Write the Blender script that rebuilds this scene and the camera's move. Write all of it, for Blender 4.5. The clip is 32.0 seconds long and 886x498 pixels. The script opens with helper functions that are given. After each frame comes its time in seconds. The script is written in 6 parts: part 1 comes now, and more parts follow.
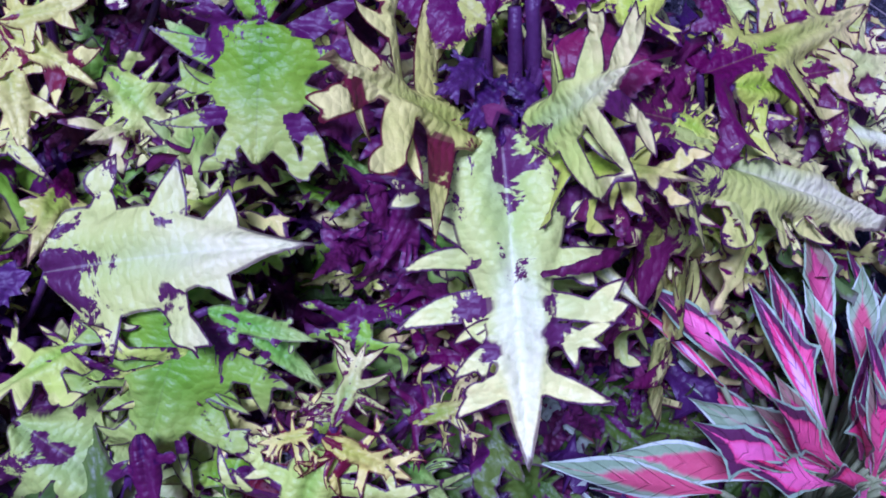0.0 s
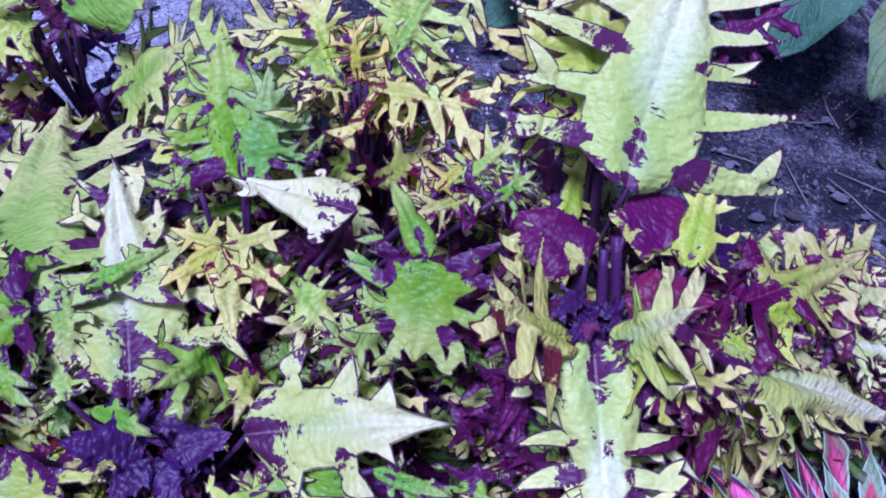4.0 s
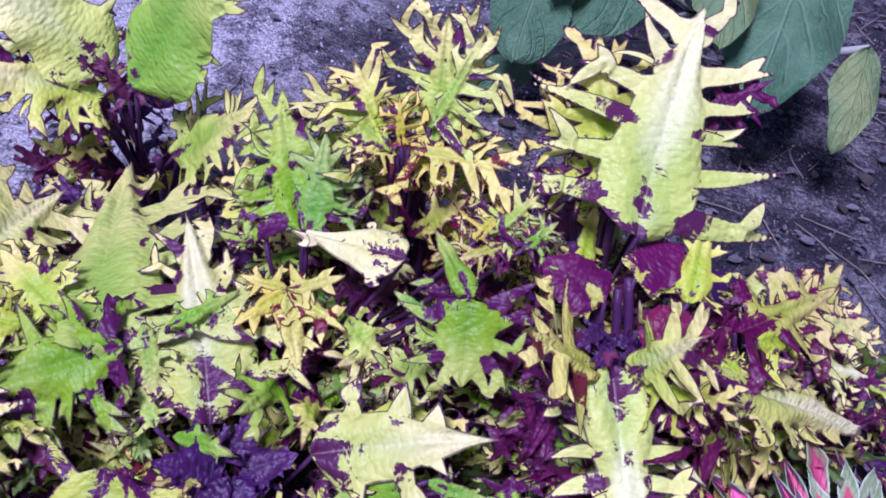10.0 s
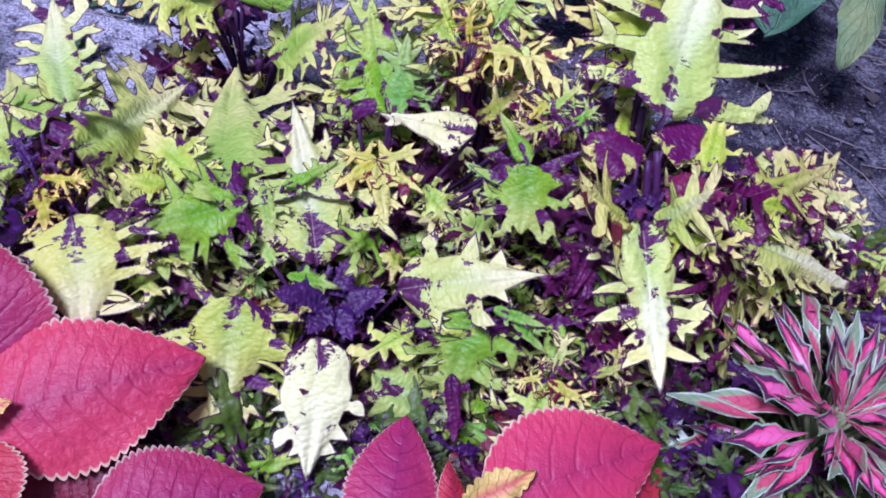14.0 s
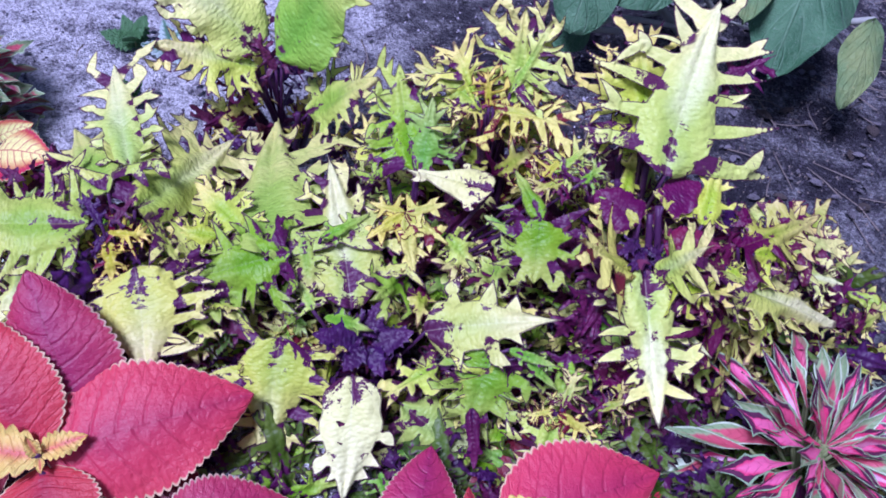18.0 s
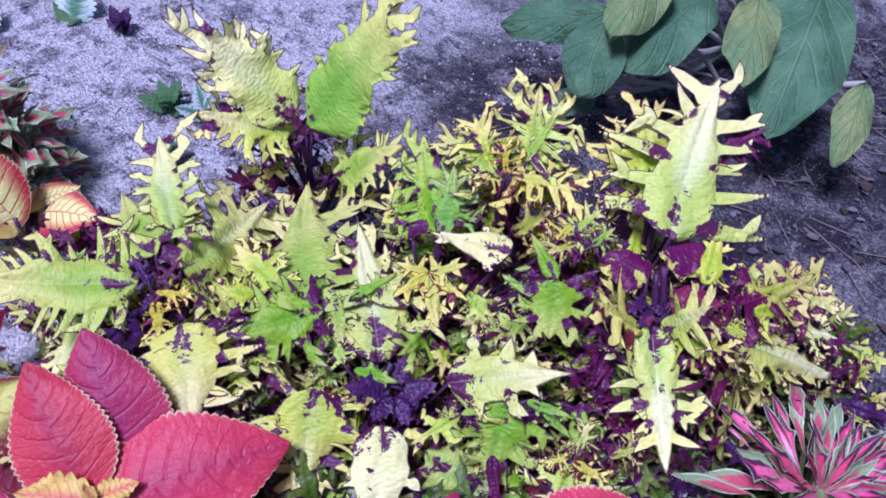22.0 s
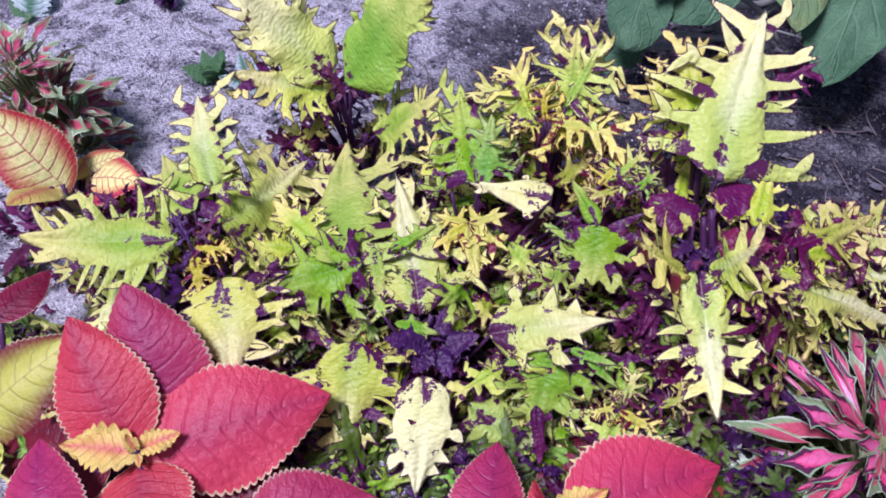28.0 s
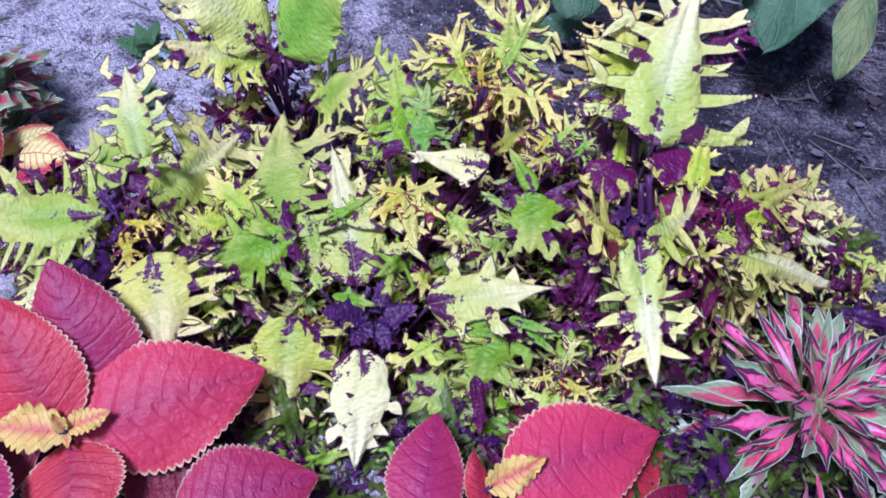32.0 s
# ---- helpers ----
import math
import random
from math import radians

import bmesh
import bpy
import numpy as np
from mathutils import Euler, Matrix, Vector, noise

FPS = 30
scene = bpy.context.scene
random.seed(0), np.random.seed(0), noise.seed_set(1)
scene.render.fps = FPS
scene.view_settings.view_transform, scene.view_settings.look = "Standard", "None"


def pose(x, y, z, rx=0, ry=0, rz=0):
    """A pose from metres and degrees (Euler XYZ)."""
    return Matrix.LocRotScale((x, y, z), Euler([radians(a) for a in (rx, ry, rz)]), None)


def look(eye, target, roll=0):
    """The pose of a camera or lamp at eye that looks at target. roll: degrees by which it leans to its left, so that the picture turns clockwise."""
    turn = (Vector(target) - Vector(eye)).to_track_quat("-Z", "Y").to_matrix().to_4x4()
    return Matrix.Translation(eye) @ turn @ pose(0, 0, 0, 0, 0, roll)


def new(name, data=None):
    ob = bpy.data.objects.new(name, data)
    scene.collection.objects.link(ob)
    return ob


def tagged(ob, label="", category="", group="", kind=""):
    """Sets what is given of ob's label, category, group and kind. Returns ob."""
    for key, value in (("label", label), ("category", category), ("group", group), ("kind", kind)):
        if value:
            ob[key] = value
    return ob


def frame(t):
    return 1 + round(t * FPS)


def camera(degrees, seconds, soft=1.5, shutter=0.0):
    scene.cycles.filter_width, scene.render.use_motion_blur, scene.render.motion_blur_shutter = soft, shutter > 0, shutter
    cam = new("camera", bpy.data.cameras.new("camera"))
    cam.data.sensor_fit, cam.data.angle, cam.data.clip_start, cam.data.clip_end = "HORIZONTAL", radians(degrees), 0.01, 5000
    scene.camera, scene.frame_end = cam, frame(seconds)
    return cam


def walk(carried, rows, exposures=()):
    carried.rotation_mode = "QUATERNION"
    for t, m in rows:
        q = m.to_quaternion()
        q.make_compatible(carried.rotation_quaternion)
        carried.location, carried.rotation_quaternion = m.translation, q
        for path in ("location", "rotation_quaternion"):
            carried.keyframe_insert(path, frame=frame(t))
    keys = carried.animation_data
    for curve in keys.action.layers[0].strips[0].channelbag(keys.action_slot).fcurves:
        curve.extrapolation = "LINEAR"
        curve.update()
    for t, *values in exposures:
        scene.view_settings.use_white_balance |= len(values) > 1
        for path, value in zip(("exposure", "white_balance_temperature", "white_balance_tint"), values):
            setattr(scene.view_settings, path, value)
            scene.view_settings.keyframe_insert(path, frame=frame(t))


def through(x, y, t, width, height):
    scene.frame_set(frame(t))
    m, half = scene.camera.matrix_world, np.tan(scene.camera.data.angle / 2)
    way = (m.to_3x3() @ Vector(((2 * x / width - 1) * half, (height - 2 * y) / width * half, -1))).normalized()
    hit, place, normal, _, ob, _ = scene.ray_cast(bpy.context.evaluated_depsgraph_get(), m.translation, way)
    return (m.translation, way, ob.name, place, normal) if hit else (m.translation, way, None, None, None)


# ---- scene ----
cam = camera(51.42, 32.0, soft=1.8)
ROWS = [
    (0.0, -0.0403, -0.0550, 0.2908, 35.16, -3.95, 0.15),
    (0.5, -0.0463, -0.0573, 0.2993, 36.64, -3.21, 1.40),
    (1.0, -0.0489, -0.0613, 0.3080, 36.82, -3.58, 1.57),
    (1.5, -0.0568, -0.0629, 0.3144, 36.79, -4.39, 1.43),
    (2.0, -0.0610, -0.0708, 0.3279, 37.02, -4.00, 1.91),
    (2.5, -0.0703, -0.0749, 0.3384, 37.29, -4.67, 2.07),
    (3.0, -0.0739, -0.0798, 0.3490, 37.95, -4.40, 2.89),
    (3.5, -0.0752, -0.0876, 0.3630, 40.47, -4.25, 3.20),
    (4.0, -0.0763, -0.0928, 0.3681, 43.26, -4.22, 2.66),
    (4.5, -0.0776, -0.0981, 0.3693, 45.90, -4.03, 1.99),
    (6.5, -0.0724, -0.1029, 0.3780, 47.57, -2.97, 0.76),
    (7.0, -0.0734, -0.1084, 0.3825, 47.46, -2.96, 0.61),
    (7.5, -0.0766, -0.1117, 0.3846, 47.27, -3.13, 0.29),
    (8.0, -0.0851, -0.1149, 0.3870, 46.88, -3.96, 0.27),
    (8.5, -0.0879, -0.1201, 0.3948, 46.64, -4.31, 0.68),
    (9.0, -0.0928, -0.1239, 0.3983, 47.28, -4.55, 0.68),
    (9.5, -0.0991, -0.1298, 0.3987, 47.27, -4.99, 0.54),
    (10.0, -0.1099, -0.1319, 0.4050, 46.09, -5.48, 0.51),
    (10.5, -0.1145, -0.1411, 0.4094, 45.49, -5.10, 0.98),
    (11.0, -0.1200, -0.1530, 0.4157, 45.10, -4.68, 1.52),
    (11.5, -0.1225, -0.1646, 0.4206, 44.81, -4.53, 2.03),
    (12.0, -0.1252, -0.1754, 0.4252, 44.26, -4.83, 2.35),
    (12.5, -0.1263, -0.1862, 0.4228, 44.16, -5.01, 2.25),
    (13.0, -0.1240, -0.2015, 0.4284, 43.96, -4.52, 2.40),
    (13.5, -0.1275, -0.2212, 0.4305, 43.78, -4.59, 1.90),
    (14.0, -0.1317, -0.2276, 0.4350, 43.45, -4.73, 1.84),
    (14.5, -0.1383, -0.2283, 0.4512, 42.74, -5.12, 2.10),
    (15.0, -0.1473, -0.2261, 0.4633, 42.66, -5.56, 2.37),
    (15.5, -0.1561, -0.2286, 0.4726, 42.65, -5.88, 2.64),
    (17.5, -0.1359, -0.2415, 0.4915, 42.79, -3.96, 3.13),
    (18.0, -0.1343, -0.2409, 0.4966, 42.67, -3.63, 2.93),
    (18.5, -0.1326, -0.2458, 0.4962, 43.02, -3.05, 2.79),
    (19.0, -0.1323, -0.2443, 0.4976, 42.66, -2.84, 2.97),
    (19.5, -0.1320, -0.2463, 0.5018, 42.34, -2.74, 2.84),
    (20.0, -0.1336, -0.2513, 0.5128, 42.01, -2.94, 2.65),
    (20.5, -0.1330, -0.2534, 0.5244, 42.29, -3.18, 2.64),
    (21.0, -0.1380, -0.2540, 0.5278, 42.89, -3.48, 2.35),
    (21.5, -0.1404, -0.2551, 0.5333, 43.51, -3.23, 2.80),
    (22.0, -0.1480, -0.2596, 0.5373, 44.76, -3.51, 3.01),
    (22.5, -0.1553, -0.2596, 0.5396, 45.49, -3.64, 3.38),
    (23.0, -0.1611, -0.2684, 0.5425, 46.32, -3.72, 3.68),
    (23.5, -0.1553, -0.2716, 0.5375, 46.71, -2.87, 4.50),
    (24.0, -0.1483, -0.2716, 0.5370, 46.63, -2.03, 4.98),
    (24.5, -0.1460, -0.2715, 0.5358, 46.59, -1.49, 5.02),
    (25.0, -0.1476, -0.2726, 0.5330, 46.57, -1.38, 4.86),
    (25.5, -0.1463, -0.2706, 0.5263, 46.31, -0.92, 4.96),
    (27.5, -0.1354, -0.2738, 0.5137, 45.12, 0.09, 5.05),
    (28.0, -0.1294, -0.2708, 0.5109, 44.37, 0.46, 4.87),
    (28.5, -0.1229, -0.2720, 0.5065, 44.05, 0.70, 4.43),
    (29.0, -0.1218, -0.2716, 0.5039, 43.41, 0.53, 3.97),
    (29.5, -0.1249, -0.2727, 0.5020, 42.85, -0.04, 3.34),
    (30.0, -0.1242, -0.2731, 0.5004, 42.72, -0.19, 3.19),
    (30.5, -0.1225, -0.2744, 0.5011, 42.76, -0.44, 3.02),
    (31.0, -0.1214, -0.2723, 0.5050, 42.63, -0.76, 2.82),
    (31.5, -0.1142, -0.2702, 0.5025, 42.98, -0.44, 3.07),
    (32.0, -0.1137, -0.2684, 0.5011, 43.11, -0.50, 2.56),
]
walk(cam, [(t, pose(x, y, z, rx, ry, rz)) for t, x, y, z, rx, ry, rz in ROWS], [(0.0, 0.07, 4400, 55), (4.0, 0.07, 4400, 53), (8.0, 0.21, 4850, 53), (11.0, 0.21, 5050, 52), (13.0, 0.21, 4850, 49), (18.0, 0.21, 4850, 43), (23.0, 0.21, 5150, 41), (25.0, 0.21, 5500, 39), (28.0, 0.21, 5450, 39), (30.0, 0.21, 5150, 41), (32.0, 0.21, 4950, 41)])

# ---------------------------------------------------------------- light
world = bpy.data.worlds.new("sky")
scene.world = world
world.use_nodes = True
wn = world.node_tree.nodes
sky = wn.new("ShaderNodeTexSky")
sky.sky_type = "NISHITA"
sky.sun_disc = False
sky.sun_elevation = radians(64)
sky.sun_rotation = radians(215)
sky.air_density = 1.0
sky.dust_density = 3.0
world.node_tree.links.new(sky.outputs["Color"], wn["Background"].inputs["Color"])
wn["Background"].inputs["Strength"].default_value = 0.04
sun = new("sun", bpy.data.lights.new("sun", "SUN"))
sun.data.energy = 3.6
sun.data.angle = radians(15)
sun.data.color = (1.0, 0.97, 0.93)
SUN_EL, SUN_AZ = radians(64), radians(215)
sun.matrix_world = look((0, 0, 0), (-math.sin(SUN_AZ) * math.cos(SUN_EL), -math.cos(SUN_AZ) * math.cos(SUN_EL), -math.sin(SUN_EL)))


# ---------------------------------------------------------------- materials
class Nodes:
    """Small shorthand round a node tree."""

    def __init__(self, name):
        self.mat = bpy.data.materials.new(name)
        self.mat.use_nodes = True
        self.t = self.mat.node_tree
        self.t.nodes.clear()

    def node(self, kind, ins=(), **props):
        n = self.t.nodes.new(kind)
        if "operation" in props:
            n.operation = props["operation"]
        if "interpolation_type" in props:
            n.interpolation_type = props["interpolation_type"]
        if "data_type" in props:
            n.data_type, n.blend_type = props["data_type"], props["blend_type"]
        if "feature" in props:
            n.feature = props["feature"]
        if "attribute_name" in props:
            n.attribute_name = props["attribute_name"]
        for k, v in dict(ins).items():
            self.put(n.inputs[k], v)
        return n

    def put(self, socket, v):
        if isinstance(v, bpy.types.NodeSocket):
            self.t.links.new(v, socket)
        else:
            socket.default_value = v

    def math(self, op, a, b=0.0, c=0.0):
        n = self.node("ShaderNodeMath", {0: a, 1: b, 2: c}, operation=op)
        return n.outputs[0]

    def step(self, v, lo, hi, a=0.0, b=1.0):
        n = self.node("ShaderNodeMapRange", {0: v, 1: lo, 2: hi, 3: a, 4: b}, interpolation_type="SMOOTHSTEP")
        return n.outputs[0]

    def mix(self, fac, a, b, blend="MIX"):
        n = self.node("ShaderNodeMix", data_type="RGBA", blend_type=blend)
        self.put(n.inputs[0], fac)
        self.put(n.inputs[6], a if isinstance(a, bpy.types.NodeSocket) else (*a, 1))
        self.put(n.inputs[7], b if isinstance(b, bpy.types.NodeSocket) else (*b, 1))
        return n.outputs[2]

    def noise(self, vec, scale, detail=3.0, rough=0.55, dist=0.0):
        n = self.node("ShaderNodeTexNoise", {"Vector": vec, "Scale": scale, "Detail": detail, "Roughness": rough, "Distortion": dist})
        return n.outputs["Fac"]

    def place(self):
        """Object coordinates, shifted for each object."""
        co = self.node("ShaderNodeTexCoord").outputs["Object"]
        rnd = self.node("ShaderNodeObjectInfo").outputs["Random"]
        off = self.node("ShaderNodeVectorMath", {0: co, 1: self.node("ShaderNodeCombineXYZ", {0: self.math("MULTIPLY", rnd, 37.0), 1: self.math("MULTIPLY", rnd, 91.0), 2: rnd}).outputs[0]}, operation="ADD")
        return off.outputs[0], rnd

    def leafco(self):
        a = self.node("ShaderNodeAttribute", attribute_name="leafco")
        s = self.node("ShaderNodeSeparateXYZ", {0: a.outputs["Vector"]})
        return s.outputs[0], s.outputs[1], s.outputs[2]

    def leaf_out(self, colour, bump, rough=0.42, through=0.22, spec=0.4, depth=0.0008):
        b = self.node("ShaderNodeBump", {"Height": bump, "Strength": 0.9, "Distance": depth}).outputs[0]
        p = self.node("ShaderNodeBsdfPrincipled", {"Base Color": colour, "Roughness": rough, "Specular IOR Level": spec, "Normal": b})
        tr = self.node("ShaderNodeBsdfTranslucent", {"Color": colour, "Normal": b})
        m = self.node("ShaderNodeMixShader", {0: through, 1: p.outputs[0], 2: tr.outputs[0]})
        o = self.node("ShaderNodeOutputMaterial", {"Surface": m.outputs[0]})
        return self.mat

    def out(self, colour, bump, rough=0.8, depth=0.001, spec=0.3, strength=1.0):
        b = self.node("ShaderNodeBump", {"Height": bump, "Strength": strength, "Distance": depth}).outputs[0]
        p = self.node("ShaderNodeBsdfPrincipled", {"Base Color": colour, "Roughness": rough, "Specular IOR Level": spec, "Normal": b})
        self.node("ShaderNodeOutputMaterial", {"Surface": p.outputs[0]})
        return self.mat


MAROON = (0.16, 0.012, 0.035)


def veins(n, u, av, count, slant, wide=0.12):
    """Side veins: 1 on the vein, 0 between."""
    ph = n.math("FRACT", n.math("SUBTRACT", n.math("MULTIPLY", u, count), n.math("MULTIPLY", av, slant)))
    tri = n.math("ABSOLUTE", n.math("SUBTRACT", ph, 0.5))
    return n.step(tri, 0.5 - wide, 0.5)


def fringed_material(name, inner, outer, tip, blotch=0.5, colour=(0.096, 0.017, 0.074), rim=0.35, midrib=None, fingers=0.5, ridge=0.0):
    n = Nodes(name)
    vec, rnd = n.place()
    u, v, fin = n.leafco()
    av = n.math("ABSOLUTE", v)
    big = n.noise(vec, 38.0, 2.0)
    fine = n.noise(vec, 230.0, 4.0, 0.65)
    isfin = n.step(fin, 0.0, 0.1)
    tone = n.node("ShaderNodeAttribute", attribute_name="tone").outputs["Fac"]
    col = n.mix(n.step(n.math("ADD", av, n.math("MULTIPLY", big, 0.9)), 0.45, 1.25), inner, outer)
    col = n.mix(n.step(n.math("ADD", u, n.math("MULTIPLY", big, 0.5)), 0.55, 1.25), col, tip)
    col = n.mix(n.step(fin, 0.30, 1.15), col, tip)
    if ridge:
        # whitish sheen of the blade along the midrib and towards the tip
        near = n.math("ADD", n.math("ADD", av, n.math("MULTIPLY", n.math("SUBTRACT", big, 0.5), 1.3)), n.step(u, 0.15, 0.8, 0.55, -0.25))
        col = n.mix(n.math("MULTIPLY", n.step(near, 1.0, 0.05), ridge), col, (0.90, 0.89, 0.52))
    col = n.mix(n.math("MULTIPLY", n.step(fine, 0.35, 0.75), 0.3), col, inner)
    # blotches in the heart and towards the stalk, and at the roots of the lobes
    heart = n.math("ADD", n.step(u, 0.6, 0.0, 0.0, 0.24), n.math("ADD", n.step(av, 0.45, 0.0, 0.0, 0.10), n.step(av, 0.6, 1.0, 0.0, 0.05)))
    cut = n.noise(vec, 62.0, 5.0, 0.72, 0.6)
    spot = n.step(n.math("ADD", n.math("ADD", cut, heart), 0.30 * blotch - 0.28), 0.60, 0.63)
    col = n.mix(spot, col, colour)
    reach = n.math("MULTIPLY", n.math("MAXIMUM", n.math("SUBTRACT", tone, 0.58), 0.0), 2.6 * fingers)
    root = n.math("MULTIPLY", isfin, n.step(n.math("SUBTRACT", n.math("ADD", fin, n.math("MULTIPLY", n.math("SUBTRACT", cut, 0.5), 0.9)), reach), 0.03, -0.03))
    root = n.math("MULTIPLY", root, n.step(tone, 0.58, 0.62))
    col = n.mix(root, col, colour)
    wob = n.math("MULTIPLY", n.noise(vec, 120.0, 3.0), 0.34)
    gap = n.node("ShaderNodeAttribute", attribute_name="rim").outputs["Fac"]
    line = n.step(n.math("ADD", gap, n.math("MULTIPLY", wob, 0.0022)), 0.0012, 0.0007)
    edge = n.math("MULTIPLY", line, n.math("ADD", rim, n.math("MULTIPLY", isfin, min(1.0, rim + 0.3) - rim)))
    col = n.mix(edge, col, tuple(0.7 * c for c in colour))
    mid = n.math("MULTIPLY", n.step(av, 0.035, 0.012), n.math("SUBTRACT", 1.0, isfin))
    col = n.mix(n.math("MULTIPLY", mid, 0.14), col, midrib or outer)
    hue = n.node("ShaderNodeHueSaturation", {"Hue": n.step(rnd, 0.0, 1.0, 0.487, 0.508), "Saturation": n.step(rnd, 1.0, 0.0, 0.98, 1.08), "Value": n.step(n.math("FRACT", n.math("MULTIPLY", rnd, 7.3)), 0.0, 1.0, 0.92, 1.08), "Color": col})
    # quilted surface: soft ripples that slant from the midrib to the margin
    warp = n.math("MULTIPLY", n.noise(vec, 130.0, 3.0), 13.0)
    ripple = n.math("SINE", n.math("ADD", n.math("SUBTRACT", n.math("MULTIPLY", n.node("ShaderNodeSeparateXYZ", {0: vec}).outputs[1], 2100.0), n.math("MULTIPLY", av, 9.0)), warp))
    ripple = n.math("MULTIPLY", ripple, n.math("MULTIPLY", n.math("SUBTRACT", 1.0, isfin), n.step(n.noise(vec, 50.0, 2.0), 0.3, 0.65, 0.25, 1.0)))
    pillow = n.node("ShaderNodeTexVoronoi", {"Vector": n.node("ShaderNodeVectorMath", {0: vec, 1: (260.0, 430.0, 300.0)}, operation="MULTIPLY").outputs[0], "Scale": 1.0}).outputs["Distance"]
    bump = n.math("ADD", n.math("ADD", n.math("MULTIPLY", ripple, 0.035), n.math("ADD", n.math("MULTIPLY", n.noise(vec, 130.0, 2.0, 0.5), 0.9), n.math("MULTIPLY", pillow, -0.35))), n.math("MULTIPLY", fine, 0.25))
    return n.leaf_out(hue.outputs[0], bump, 0.45, 0.18, 0.34, 0.0019)


LIME = fringed_material("coleus_lime", (0.32, 0.51, 0.048), (0.53, 0.65, 0.102), (0.86, 0.78, 0.258), 0.24, rim=0.8, fingers=0.42)
CREAM = fringed_material("coleus_cream", (0.42, 0.57, 0.086), (0.62, 0.68, 0.150), (0.90, 0.83, 0.26), 0.46, midrib=(0.82, 0.82, 0.56), rim=0.8, fingers=0.5, ridge=0.8)
PALE = fringed_material("coleus_pale_green", (0.35, 0.53, 0.076), (0.55, 0.66, 0.129), (0.88, 0.81, 0.301), 0.24, rim=0.8, fingers=0.48, ridge=0.45)
GREEN = fringed_material("coleus_green", (0.15, 0.38, 0.025), (0.24, 0.47, 0.044), (0.49, 0.61, 0.150), 0.42, rim=0.6, midrib=(0.05, 0.02, 0.04))
DARK = fringed_material("coleus_purple", (0.05, 0.012, 0.07), (0.06, 0.016, 0.09), (0.09, 0.024, 0.11), 0.4, colour=(0.03, 0.008, 0.05), rim=0.3)
WINE = fringed_material("coleus_wine", (0.085, 0.014, 0.054), (0.11, 0.018, 0.070), (0.17, 0.030, 0.095), 0.30, colour=(0.06, 0.010, 0.06), rim=0.5)
MIXED = fringed_material("coleus_mixed", (0.29, 0.41, 0.053), (0.47, 0.52, 0.107), (0.78, 0.70, 0.258), 0.70, colour=(0.115, 0.011, 0.055), rim=0.8, fingers=0.6)
SPECKLED = fringed_material("coleus_wine_speckled", (0.10, 0.012, 0.062), (0.12, 0.013, 0.070), (0.15, 0.020, 0.080), 0.30, colour=(0.50, 0.55, 0.12), rim=0.0, fingers=0.0)
CRIMSON_WINE = fringed_material("coleus_crimson_wine", (0.15, 0.010, 0.050), (0.18, 0.012, 0.060), (0.20, 0.020, 0.080), 0.2, colour=(0.08, 0.010, 0.06), rim=0.3)
WHITE = fringed_material("coleus_white", (0.78, 0.80, 0.28), (0.85, 0.85, 0.36), (0.90, 0.89, 0.46), 0.46, midrib=(0.74, 0.74, 0.52), rim=0.7, fingers=0.35, ridge=0.4)
BRIGHT_GREEN = fringed_material("coleus_bright_green", (0.20, 0.44, 0.035), (0.34, 0.57, 0.06), (0.78, 0.78, 0.20), 0.12, rim=0.6, fingers=0.2)
# the green leaf again, with the shade under the plants put into its colour
GREEN_IN_SHADE = fringed_material("coleus_green_in_shade", (0.045, 0.10, 0.012), (0.075, 0.14, 0.02), (0.12, 0.19, 0.035), 0.45, rim=0.5, midrib=(0.05, 0.02, 0.04))
TALL = fringed_material("coleus_tall_pale", (0.41, 0.57, 0.076), (0.57, 0.67, 0.129), (0.90, 0.83, 0.344), 0.26, midrib=(0.8, 0.82, 0.5), rim=0.8, fingers=0.35, ridge=0.6)
BUTTER = fringed_material("coleus_butter", (0.55, 0.66, 0.107), (0.71, 0.75, 0.172), (0.92, 0.85, 0.387), 0.36, midrib=(0.8, 0.82, 0.5), rim=0.8, fingers=0.36, ridge=0.4)
YELLOW = fringed_material("coleus_yellow", (0.51, 0.54, 0.060), (0.71, 0.66, 0.119), (0.89, 0.79, 0.221), 0.3, colour=MAROON, rim=0.8, fingers=0.5)


